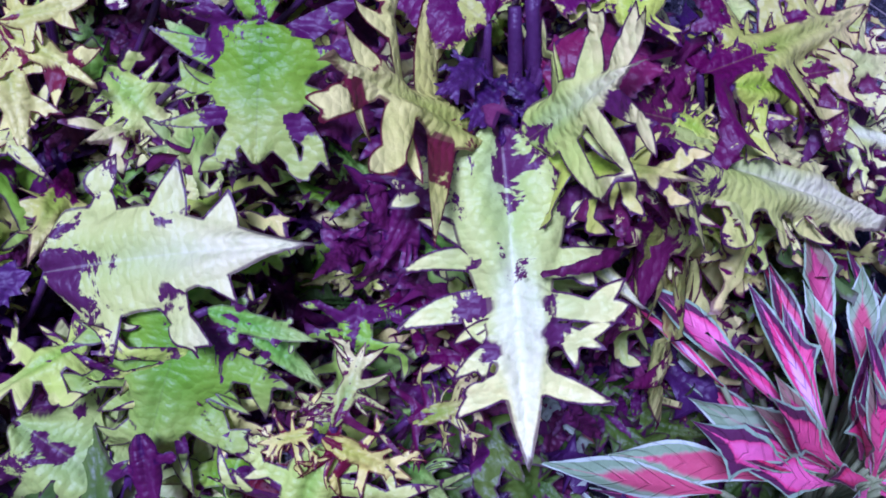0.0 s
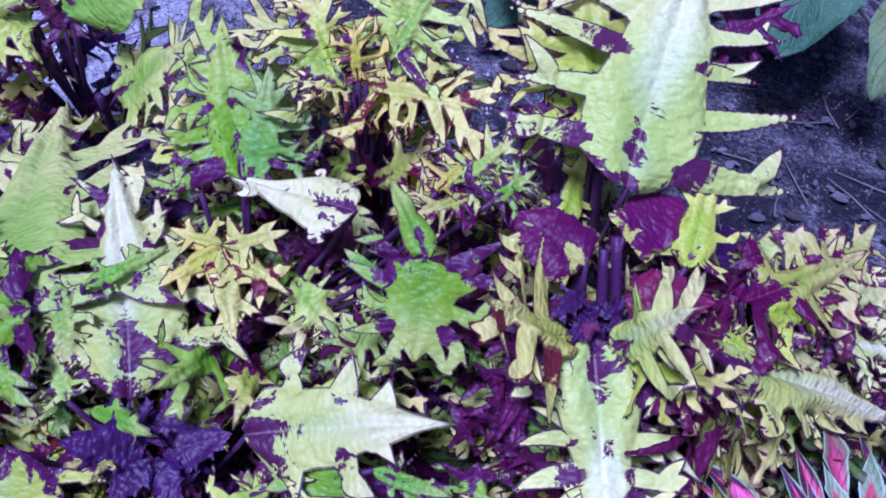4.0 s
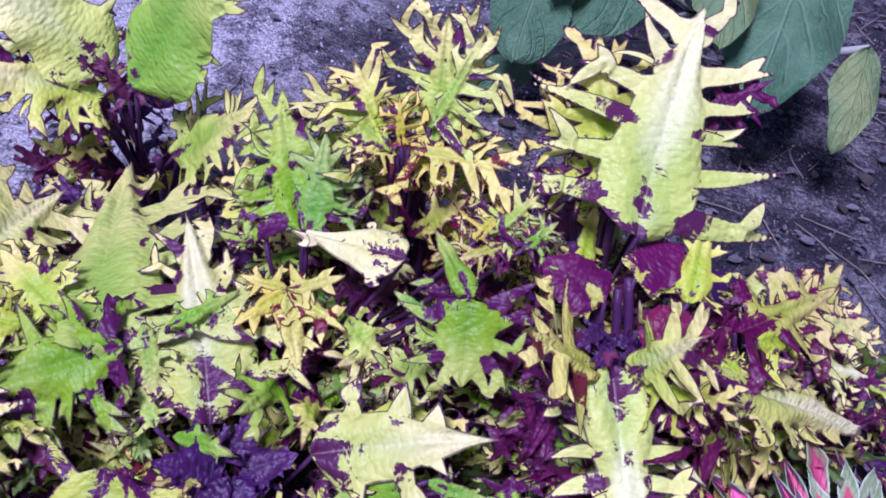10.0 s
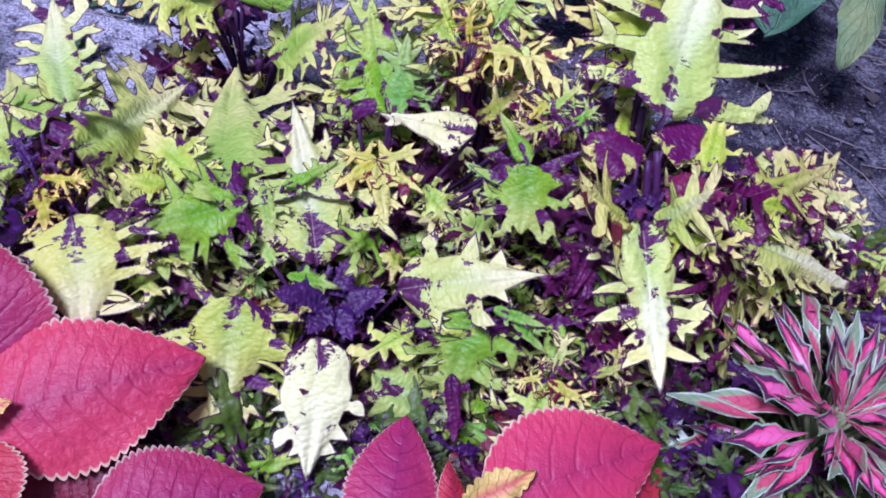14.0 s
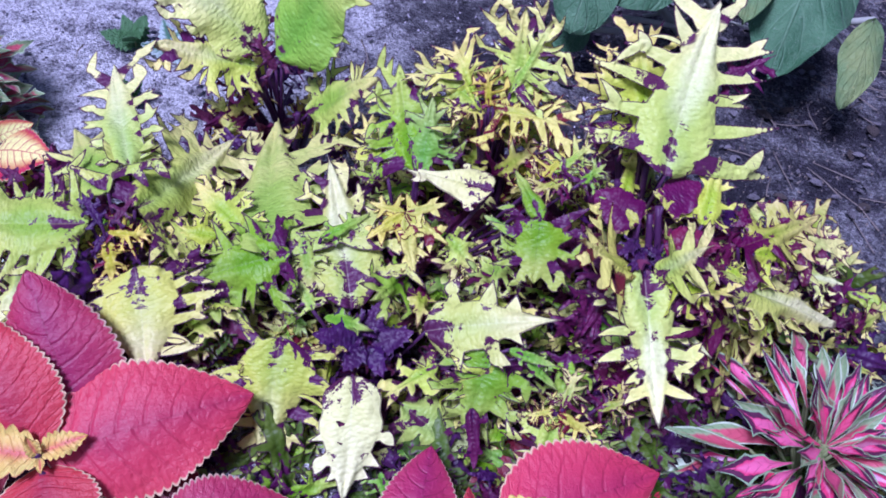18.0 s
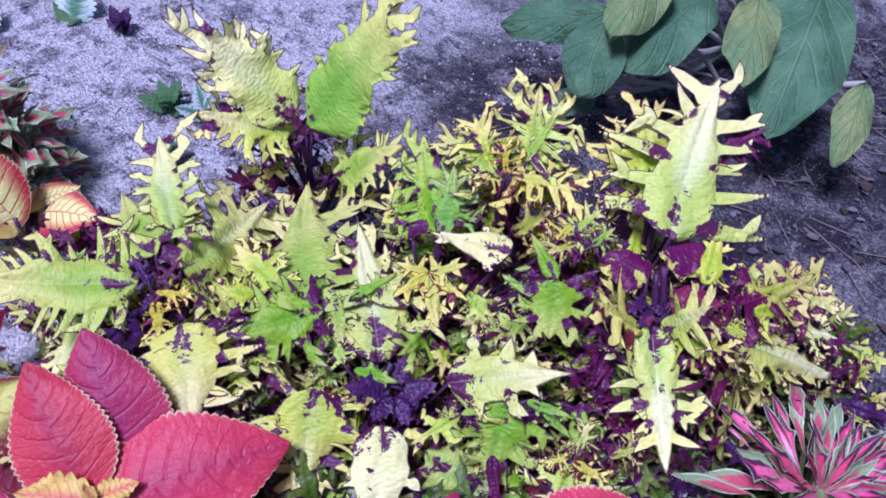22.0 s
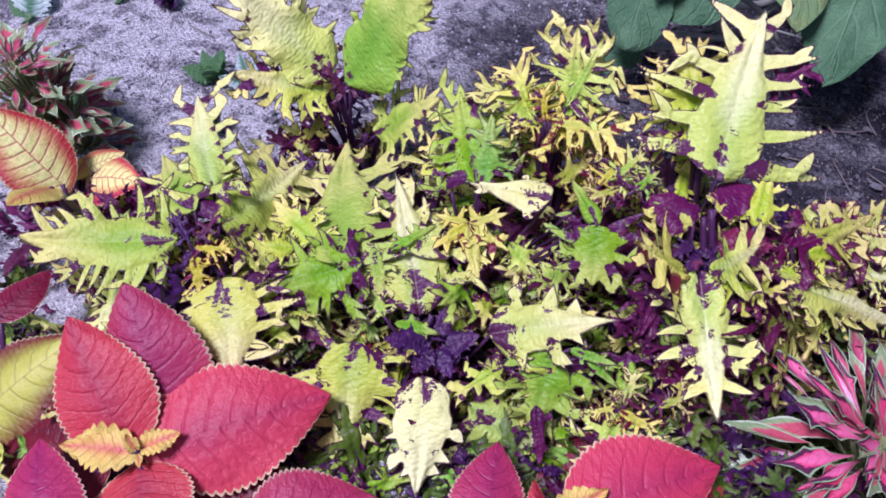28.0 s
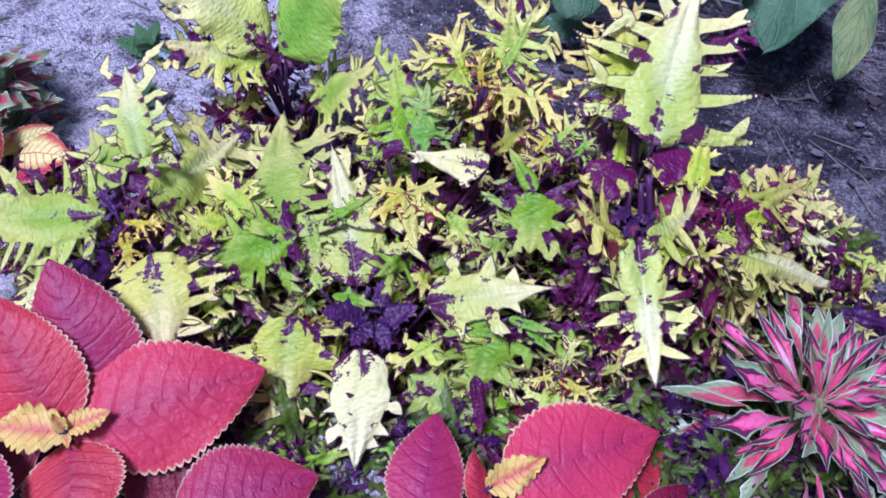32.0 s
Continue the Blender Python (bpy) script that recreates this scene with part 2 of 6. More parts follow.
def ovate_material(name, centre, body, outer, rim, vein, speck, vcol=0.5, count=7.0, rim_from=0.93, body_from=0.15, wide=0.12, net_w=0.05, outer_from=0.65):
    n = Nodes(name)
    vec, rnd = n.place()
    u, v, fin = n.leafco()
    av = n.math("ABSOLUTE", v)
    big = n.noise(vec, 30.0, 3.0)
    fine = n.noise(vec, 260.0, 5.0, 0.7)
    far = n.math("ADD", n.math("MULTIPLY", av, 0.8), n.math("MULTIPLY", big, 0.5))
    col = n.mix(n.step(far, body_from, body_from + 0.55), centre, body)
    col = n.mix(n.step(far, outer_from, outer_from + 0.5), col, outer)
    bow = n.math("ADD", n.math("POWER", av, 1.5), n.math("MULTIPLY", n.math("SUBTRACT", big, 0.5), 0.16))
    pair = n.math("MULTIPLY", n.step(v, -0.001, 0.001), 0.45)
    main = veins(n, n.math("ADD", u, n.math("DIVIDE", pair, count)), bow, count, 1.7, wide)
    fork = veins(n, u, n.math("SUBTRACT", bow, n.math("MULTIPLY", av, 0.3)), count * 2.0, 2.6, wide * 1.1)
    vn = n.math("MAXIMUM", n.math("MULTIPLY", main, n.step(av, 0.95, 0.55, 0.35, 1.0)), n.math("MULTIPLY", fork, n.step(av, 0.45, 0.75, 0.0, 0.55)))
    net = n.node("ShaderNodeTexVoronoi", {"Vector": vec, "Scale": 330.0}, feature="DISTANCE_TO_EDGE").outputs["Distance"]
    netl = n.step(net, 0.12, 0.0)
    mid = n.step(av, 0.03, 0.012)
    col = n.mix(n.math("MULTIPLY", n.math("MAXIMUM", vn, n.math("MULTIPLY", netl, net_w)), vcol), col, vein)
    col = n.mix(n.math("MULTIPLY", mid, vcol), col, vein)
    col = n.mix(n.math("MULTIPLY", n.step(fine, 0.62, 0.72), 0.35), col, speck)
    col = n.mix(n.step(n.math("ADD", av, n.math("MULTIPLY", fine, 0.10)), rim_from + 0.06, rim_from + 0.10), col, rim)
    hue = n.node("ShaderNodeHueSaturation", {"Hue": n.step(rnd, 0.0, 1.0, 0.49, 0.505), "Value": n.step(rnd, 1.0, 0.0, 0.85, 1.08), "Color": col})
    quilt = n.noise(vec, 150.0, 2.0, 0.5)
    bump = n.math("ADD", n.math("MULTIPLY", n.math("ADD", vn, n.math("MULTIPLY", netl, 0.2)), -0.27), n.math("ADD", n.math("MULTIPLY", fine, 0.35), n.math("MULTIPLY", quilt, 0.8)))
    return n.leaf_out(hue.outputs[0], bump, 0.44, 0.15, 0.4, 0.0016)


RED = ovate_material("coleus_crimson", (0.43, 0.030, 0.075), (0.58, 0.045, 0.076), (0.65, 0.068, 0.082), (0.70, 0.50, 0.30), (0.26, 0.012, 0.04), (0.72, 0.20, 0.20), 0.14)
MAGENTA = ovate_material("coleus_magenta", (0.36, 0.024, 0.120), (0.45, 0.034, 0.115), (0.50, 0.050, 0.105), (0.60, 0.42, 0.30), (0.22, 0.012, 0.06), (0.64, 0.20, 0.24), 0.30)
DEEPRED = ovate_material("coleus_deep_red", (0.15, 0.008, 0.025), (0.20, 0.010, 0.030), (0.24, 0.014, 0.038), (0.46, 0.33, 0.22), (0.09, 0.004, 0.02), (0.3, 0.04, 0.07), 0.4)
YOUNG = ovate_material("coleus_young", (0.58, 0.08, 0.10), (0.72, 0.52, 0.12), (0.78, 0.68, 0.16), (0.62, 0.30, 0.12), (0.62, 0.30, 0.10), (0.55, 0.10, 0.09), 0.35, body_from=0.10, outer_from=0.55)
VEINED = ovate_material("coleus_veined", (0.84, 0.84, 0.30), (0.84, 0.72, 0.18), (0.50, 0.025, 0.05), (0.55, 0.44, 0.22), (0.46, 0.02, 0.06), (0.62, 0.42, 0.10), 0.75, 9.0, body_from=0.45, wide=0.15, net_w=0.30, outer_from=0.48)
VEINED_GREEN = ovate_material("coleus_veined_green", (0.55, 0.58, 0.12), (0.42, 0.46, 0.06), (0.15, 0.012, 0.02), (0.42, 0.36, 0.18), (0.30, 0.22, 0.05), (0.40, 0.10, 0.05), 0.35, 8.0, outer_from=0.5)


def narrow_material(name, heart, lilac, mid, dark, edge):
    """Narrow leaf: pink or lilac heart, a wine zone and a green margin."""
    n = Nodes(name)
    vec, rnd = n.place()
    u, v, fin = n.leafco()
    av = n.math("ABSOLUTE", v)
    cut = n.noise(vec, 75.0, 4.0, 0.7)
    fine = n.noise(vec, 300.0, 4.0, 0.65)
    r2 = n.math("FRACT", n.math("MULTIPLY", rnd, 5.7))
    a = n.math("ADD", av, n.math("MULTIPLY", n.math("SUBTRACT", cut, 0.5), 1.0))
    a = n.math("ADD", a, n.step(u, 0.34, 0.92, -0.24, 0.82))
    warm = n.mix(n.step(r2, 0.68, 0.85), heart, lilac)
    col = n.mix(n.step(n.math("ADD", a, n.math("MULTIPLY", n.math("SUBTRACT", r2, 0.5), 0.5)), 0.25, 0.62), warm, mid)
    col = n.mix(n.step(a, 0.70, 0.80), col, dark)
    col = n.mix(n.step(n.math("ADD", n.math("ADD", av, n.math("MULTIPLY", fine, 0.14)), n.step(u, 0.6, 1.0, 0.0, 0.14)), 0.87, 0.92), col, edge)
    col = n.mix(n.math("MULTIPLY", n.step(av, 0.07, 0.02), 0.4), col, warm)
    bump = n.math("ADD", n.math("MULTIPLY", veins(n, u, av, 7.0, 1.5), -0.5), fine)
    return n.leaf_out(col, bump, 0.42, 0.15, 0.4, 0.0006)


PINK = narrow_material("coleus_pink", (0.82, 0.17, 0.36), (0.84, 0.50, 0.70), (0.70, 0.055, 0.18), (0.11, 0.024, 0.07), (0.30, 0.45, 0.26))
ROSE = narrow_material("coleus_rose", (0.72, 0.10, 0.22), (0.70, 0.30, 0.50), (0.56, 0.04, 0.11), (0.09, 0.018, 0.045), (0.30, 0.42, 0.25))
DULL_ROSE = narrow_material("coleus_dull_rose", (0.58, 0.09, 0.18), (0.48, 0.18, 0.28), (0.36, 0.05, 0.11), (0.26, 0.17, 0.11), (0.34, 0.48, 0.26))
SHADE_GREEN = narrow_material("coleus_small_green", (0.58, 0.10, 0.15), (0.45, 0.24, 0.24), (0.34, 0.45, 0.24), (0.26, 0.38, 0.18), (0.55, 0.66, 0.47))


def plain_leaf(name, body, second, vein, count=5.0, rough=0.4, spots=(0.6, 0.6, 0.5), spot=0.0):
    n = Nodes(name)
    vec, rnd = n.place()
    u, v, fin = n.leafco()
    av = n.math("ABSOLUTE", v)
    big = n.noise(vec, 22.0, 3.0)
    fine = n.noise(vec, 190.0, 5.0, 0.7)
    col = n.mix(n.step(big, 0.35, 0.72), body, second)
    vn = n.math("MAXIMUM", n.math("MULTIPLY", veins(n, u, av, count, 2.2), 0.6), n.step(av, 0.05, 0.015))
    col = n.mix(n.math("MULTIPLY", vn, 0.30), col, vein)
    col = n.mix(n.math("MULTIPLY", n.step(n.noise(vec, 60.0, 4.0, 0.7), 0.64, 0.75), spot), col, spots)
    col = n.mix(n.math("MULTIPLY", n.step(fine, 0.4, 0.8), 0.3), col, second)
    mesh = n.node("ShaderNodeTexVoronoi", {"Vector": vec, "Scale": 210.0}, feature="DISTANCE_TO_EDGE").outputs["Distance"]
    cell = n.step(mesh, 0.14, 0.0)
    col = n.mix(n.math("MULTIPLY", cell, 0.12), col, vein)
    col = n.mix(n.math("MULTIPLY", n.step(n.noise(vec, 420.0, 2.0, 0.6), 0.66, 0.74), 0.5 * min(1.0, 2 * spot)), col, spots)
    bump = n.math("ADD", n.math("MULTIPLY", n.math("MAXIMUM", vn, n.math("MULTIPLY", cell, 0.25)), -0.8), n.math("ADD", fine, n.math("MULTIPLY", big, 3.0)))
    return n.leaf_out(col, bump, rough, 0.12, 0.45, 0.0022)


BROAD = plain_leaf("broad_green", (0.046, 0.140, 0.062), (0.108, 0.240, 0.120), (0.22, 0.35, 0.22), spots=(0.36, 0.42, 0.36), spot=0.6, rough=0.48)
BROAD_OLD = plain_leaf("broad_yellowing", (0.13, 0.25, 0.10), (0.26, 0.33, 0.11), (0.28, 0.36, 0.17), spots=(0.42, 0.34, 0.14), spot=0.8, rough=0.5)
SPROUT = plain_leaf("sprout_green", (0.06, 0.17, 0.06), (0.10, 0.24, 0.09), (0.16, 0.30, 0.14))
SILVER = ovate_material("silver_leaf", (0.06, 0.19, 0.10), (0.10, 0.25, 0.15), (0.62, 0.75, 0.75), (0.66, 0.78, 0.78), (0.10, 0.26, 0.16), (0.45, 0.58, 0.56), 0.85, 7.0, body_from=0.05, wide=0.22, net_w=0.2, outer_from=0.30)
DEAD = plain_leaf("dead_leaf", (0.05, 0.04, 0.04), (0.11, 0.085, 0.08), (0.04, 0.03, 0.03), 5.0, 0.8)


def tube_material(name, a, b, rough=0.5):
    n = Nodes(name)
    vec, rnd = n.place()
    col = n.mix(n.noise(vec, 140.0, 4.0, 0.65), a, b)
    return n.out(col, n.noise(vec, 600.0, 4.0), rough, 0.0004)


STEM = tube_material("stem_purple", (0.035, 0.012, 0.05), (0.10, 0.03, 0.10), 0.4)
STEM_GREEN = tube_material("stem_green", (0.16, 0.22, 0.09), (0.28, 0.30, 0.14))
PETIOLE = tube_material("petiole_grey_green", (0.26, 0.28, 0.24), (0.44, 0.44, 0.42))
TWIG = tube_material("twig_grey", (0.14, 0.11, 0.10), (0.30, 0.26, 0.24), 0.85)


def soil_material():
    n = Nodes("sandy_soil")
    co = n.node("ShaderNodeTexCoord").outputs["Object"]
    sx = n.node("ShaderNodeSeparateXYZ", {0: co}).outputs
    big = n.noise(co, 7.0, 4.0, 0.6)
    mid = n.noise(co, 45.0, 6.0, 0.7)
    fine = n.noise(co, 330.0, 6.0, 0.75)
    grit = n.node("ShaderNodeTexVoronoi", {"Vector": co, "Scale": 420.0}).outputs["Distance"]
    col = n.mix(n.step(fine, 0.40, 0.58), (0.50, 0.49, 0.54), (0.92, 0.91, 0.96))
    pepper = n.math("MULTIPLY", n.step(n.noise(co, 520.0, 2.0, 0.6), 0.58, 0.63), n.step(n.noise(co, 60.0, 3.0, 0.6), 0.40, 0.58, 0.35, 1.0))
    col = n.mix(n.math("MULTIPLY", pepper, 0.92), col, (0.06, 0.055, 0.075))
    col = n.mix(n.math("MULTIPLY", n.step(grit, 0.28, 0.05), 0.5), col, (0.80, 0.77, 0.84))
    patch = n.step(n.math("ADD", mid, n.math("MULTIPLY", big, 0.36)), 0.66, 0.79)
    col = n.mix(n.math("MULTIPLY", patch, n.step(fine, 0.35, 0.6, 0.95, 0.5)), col, (0.065, 0.055, 0.085))
    # darker earth on the side of the broad-leaved plant, with a ragged border
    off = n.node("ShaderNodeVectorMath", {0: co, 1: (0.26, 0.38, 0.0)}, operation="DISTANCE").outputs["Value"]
    darker = n.step(n.math("ADD", off, n.math("MULTIPLY", n.math("SUBTRACT", n.noise(co, 4.5, 5.0, 0.65), 0.5), 0.55)), 0.56, 0.36)
    col = n.mix(n.math("MULTIPLY", darker, n.step(n.math("ADD", n.math("MULTIPLY", n.noise(co, 16.0, 5.0, 0.7), 0.7), n.math("MULTIPLY", fine, 0.3)), 0.46, 0.62, 0.96, 0.55)), col, (0.026, 0.023, 0.038))
    bump = n.math("ADD", n.math("MULTIPLY", mid, 1.2), n.math("ADD", n.math("MULTIPLY", fine, 0.9), n.math("MULTIPLY", grit, 0.4)))
    return n.out(col, bump, 0.95, 0.006, 0.15)


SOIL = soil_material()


# ---------------------------------------------------------------- builders
def tube(bm, pts, r0, r1, sides=7):
    """A tapered tube along points."""
    rings = []
    for i, p in enumerate(pts):
        p = Vector(p)
        q = Vector(pts[min(i + 1, len(pts) - 1)]) - Vector(pts[max(i - 1, 0)])
        m = q.to_track_quat("Z", "Y").to_matrix()
        r = r0 + (r1 - r0) * i / (len(pts) - 1)
        rings.append([bm.verts.new(p + m @ Vector((r * math.cos(a), r * math.sin(a), 0))) for a in [2 * math.pi * k / sides for k in range(sides)]])
    for a, b in zip(rings, rings[1:]):
        for k in range(sides):
            bm.faces.new((a[k], a[(k + 1) % sides], b[(k + 1) % sides], b[k]))
    bm.faces.new(rings[0][::-1])
    bm.faces.new(rings[-1])


def bend(a, b, sag=0.2, n=7, side=(0, 0, 1)):
    """Points on a bow from a to b."""
    a, b, s = Vector(a), Vector(b), Vector(side)
    d = (b - a).length
    return [a.lerp(b, i / (n - 1)) + s * (sag * d * math.sin(math.pi * i / (n - 1))) for i in range(n)]


def mesh_of(name, bm, material, smooth=True):
    me = bpy.data.meshes.new(name)
    bm.normal_update()
    bm.to_mesh(me)
    bm.free()
    me.materials.append(material)
    if smooth:
        me.shade_smooth()
    return me


def part(name, data, material, parent, label="", m=None):
    """Link a bmesh or a mesh as one object under a thing or a part."""
    me = data if isinstance(data, bpy.types.Mesh) else mesh_of(name, data, material)
    ob = new(name, me)
    ob.parent = parent
    if m is not None:
        ob.matrix_basis = parent.matrix_world.inverted() @ m if parent else m
    if label:
        ob["label"] = label
    return ob


def thing(name, at, label, category, group="", kind=""):
    ob = new(name)
    ob.empty_display_size = 0.02
    ob.matrix_basis = Matrix.Translation(at)
    ob.matrix_world = Matrix.Translation(at)
    return tagged(ob, label, category, group, kind)


def fringed(L, W, n=6, fl=0.35, droop=0.1, ruffle=0.4, seed=0, fold=0.12, q=2.2, crown=0.0, fw=0.036, res=92, pk=0.3, fan=(-30, 52), span=(0.05, 0.82), fork=0.5, tongue=0.02, waist=0.35, hook=0.5, under=2.0, swerve=0.0, spear=0.6):
    """Blade of a fringed coleus leaf along +y, facing +z, as rows and faces.
    The outline is the union of a tapering blade and of bent, pointed finger lobes, some of them forked."""
    rng = random.Random(seed)
    taper = 1.5 / q
    sway = rng.uniform(-0.08, 0.08) + swerve
    kv = rng.uniform(10, 13) * max(0.5, L / 0.1)

    def half(y):
        s = np.clip((y - pk) / (1 - pk), 0, 1)
        rise = (waist + (1 - waist) * np.sin(0.5 * np.pi * np.clip(y / pk, 0, 1)) ** 0.8) * np.sqrt(np.clip(y / 0.10, 0.01, 1))
        wob = 1 + 0.10 * np.sin(9 * y + seed) + 0.06 * np.sin(23 * y + 2.3 * seed)
        return 0.7 * np.where(y < pk, rise, (1 - s) ** taper) * W * wob + tongue * np.clip(1 - s ** 3, 0, 1)

    lobes = []
    foot = min(0.07, 0.5 * (span[1] - span[0]) / max(n, 1))

    def add_lobe(x, y, a, ln, wd, turn, curl, twist, depth=0):
        pts, k = [], 16
        for i in range(k + 1):
            t = i / k
            finger = wd * (spear * 1.5 * (1 - t) + (1 - spear) * (0.65 + 0.75 * math.sin(math.pi * min(1.0, 0.9 * t)))) * (1 - t ** 1.7) ** 0.85
            r = max(finger, (foot if depth == 0 else 0.0) * (1 - t / 0.42)) + 0.0012
            pts.append((x, y, r, t, a))
            x, y = x + math.cos(a) * ln / k, y + math.sin(a) * ln / k
            a += turn / k
            if depth == 0 and i in (5, 8, 10) and rng.random() < fork * 0.8:
                add_lobe(x, y, a + rng.choice((-1, 1)) * rng.uniform(0.6, 1.1), ln * rng.uniform(0.3, 0.55), wd * 0.75, turn * 0.6, curl * 0.5, twist, 1)
        lobes.append((pts, ln, curl, twist, depth, rng.random()))

    for side in (-1, 1):
        for k in range(n):
            f = (k + rng.uniform(0.25, 0.75)) / n
            y = span[0] + (span[1] - span[0]) * f
            a = radians(fan[0] + (fan[1] - fan[0]) * f + rng.uniform(-12, 12))
            size = rng.uniform(0.65, 1.25) * ((1.1 - 0.35 * f) if not crown else (0.35 + crown * f * f))
            ln = 1.2 * fl * size + 0.5 * float(half(np.array(y)))
            turn = rng.uniform(-0.5, 1.0) * hook * 2
            x = float(half(np.array(y))) * 0.5
            wd = 1.35 * fw * rng.uniform(0.8, 1.2) * (0.7 + 0.3 * size)
            if side > 0:
                add_lobe(x, y, a, ln, wd, turn, rng.uniform(-0.7, 0.5) * ruffle, rng.uniform(-1.2, 1.2) * ruffle)
            else:
                add_lobe(-x, y, math.pi - a, ln, wd, -turn, rng.uniform(-0.7, 0.5) * ruffle, rng.uniform(-1.2, 1.2) * ruffle)

    h = 1.0 / res
    every = [p for lo in lobes for p in lo[0]]
    x0 = min([-W * 1.2 - tongue] + [p[0] - p[2] for p in every]) - 2 * h
    x1 = max([W * 1.2 + tongue] + [p[0] + p[2] for p in every]) + 2 * h
    y0 = min([0.0] + [p[1] - p[2] for p in every]) - 2 * h
    y1 = max([1.0] + [p[1] + p[2] for p in every]) + 2 * h
    gx, gy = np.arange(x0, x1 + h, h), np.arange(y0, y1 + h, h)
    X, Y = np.meshgrid(gx, gy)
    H = half(np.clip(Y, 0, 1))
    field = np.minimum((H - np.abs(X)) * 0.85, np.minimum(Y + 0.002, 1 - Y))
    fin, bump_z, tone = np.zeros_like(X), np.zeros_like(X), np.zeros_like(X)
    for pts, ln, curl, twist, depth, shade in lobes:
        xs, ys, rs = [p[0] for p in pts], [p[1] for p in pts], [p[2] for p in pts]
        i0, i1 = np.searchsorted(gx, (min(xs) - max(rs) - 2 * h, max(xs) + max(rs) + 2 * h))
        j0, j1 = np.searchsorted(gy, (min(ys) - max(rs) - 2 * h, max(ys) + max(rs) + 2 * h))
        box = (slice(j0, j1), slice(i0, i1))
        bx, by = X[box], Y[box]
        best, bt, bl = np.full(bx.shape, -9.0), np.zeros(bx.shape), np.zeros(bx.shape)
        for px, py, r, t, a in pts:
            d = r - np.hypot(bx - px, by - py)
            m = d > best
            best = np.where(m, d, best)
            bt = np.where(m, t, bt)
            bl = np.where(m, (by - py) * math.cos(a) - (bx - px) * math.sin(a), bl)
        m = best > field[box]
        field[box] = np.where(m, best, field[box])
        tt = 0.5 + 0.5 * bt if depth else bt
        fin[box] = np.where(m, 0.02 + 0.98 * tt, fin[box])
        tone[box] = np.where(m, shade, tone[box])
        bump_z[box] = np.where(m, curl * ln * bt ** 2 + twist * bl * bt - 0.35 * np.abs(bl) * bt, bump_z[box])

    V = np.clip(np.abs(X) / np.maximum(H, 1e-4), 0, 1)
    sg = np.sign(X)
    yc = np.clip(Y, -0.2, 1.1)
    quilt = 0.5 + 0.5 * np.sin(6 * yc + 3 * V * sg + seed)
    Z = 0.0030 * np.cos(2 * math.pi * (kv * yc * (0.9 + 0.1 * np.sin(7 * V + seed)) - 1.9 * V)) * np.minimum(1, V * 3) * (0.35 + 0.65 * quilt) * np.clip(1.1 - yc, 0, 1) ** 0.3
    Z += 0.030 * np.sin(math.pi * V) - fold * np.minimum(np.abs(X), H)
    Z += 0.022 * np.sin(5.0 * yc + 2.1 * sg * V + seed) * (0.25 + V) + 0.012 * np.sin(13 * yc + 4.3 * sg * V + 1.7 * seed) * V
    Z += 0.06 * ruffle * np.sin(5.5 * math.pi * yc + 2 * sg + seed) * V * V
    Z += bump_z - droop * np.maximum(yc, 0) ** 2
    PX = X + sway * yc * yc
    rim = field * L * math.sqrt(max(1.0, 0.07 / L))
    vv = X / np.maximum(H, 1e-4)
    data = np.stack((PX * L, Y * L, Z * L, np.clip(Y, 0, 1), np.clip(vv, -1, 1), fin, rim, tone), -1)
    ins = field > 0
    cell = ins[:-1, :-1].astype(int) + ins[1:, :-1] + ins[:-1, 1:] + ins[1:, 1:]
    out, ids, faces = [], {}, []

    def corner(j, i):
        key = (j, i)
        if key not in ids:
            ids[key] = len(out)
            out.append(data[j, i])
        return ids[key]

    def cross(a, b):
        key = (a, b) if a < b else (b, a)
        if key not in ids:
            fa, fb = field[a], field[b]
            t = min(0.97, max(0.03, fa / (fa - fb)))
            row = data[a] + (data[b] - data[a]) * t
            src = data[a] if fa > 0 else data[b]
            row[3:6], row[6], row[7] = src[3:6], 0.0, src[7]
            ids[key] = len(out)
            out.append(row)
        return ids[key]

    for j, i in zip(*np.nonzero(cell)):
        j, i = int(j), int(i)
        quad = ((j, i), (j, i + 1), (j + 1, i + 1), (j + 1, i))
        if cell[j, i] == 4:
            faces.append([corner(*c) for c in quad])
            continue
        poly = []
        for k in range(4):
            a, b = quad[k], quad[(k + 1) % 4]
            if ins[a]:
                poly.append(corner(*a))
            if ins[a] != ins[b]:
                poly.append(cross(a, b))
        if len(poly) > 2:
            faces.append(poly)

    # loose secondary lobes that curl over or hang under the margin
    rows = [list(r) for r in out]
    for k in range(int(under * n * ruffle)):
        side = rng.choice((-1, 1))
        u = rng.uniform(span[0], 0.8)
        a = radians(90 - fan[0] - (fan[1] - fan[0]) * u + rng.uniform(-40, 40))
        hw = float(half(np.array(u)))
        pos = Vector((side * hw * 0.8, u, -0.02 - droop * u * u - fold * hw))
        ln, wd0 = fl * rng.uniform(0.4, 0.95), fw * rng.uniform(0.6, 1.1)
        curl, turn, twist = rng.uniform(-1.3, 0.9), radians(rng.uniform(-80, 50)), rng.uniform(-1.5, 1.5)
        prev = None
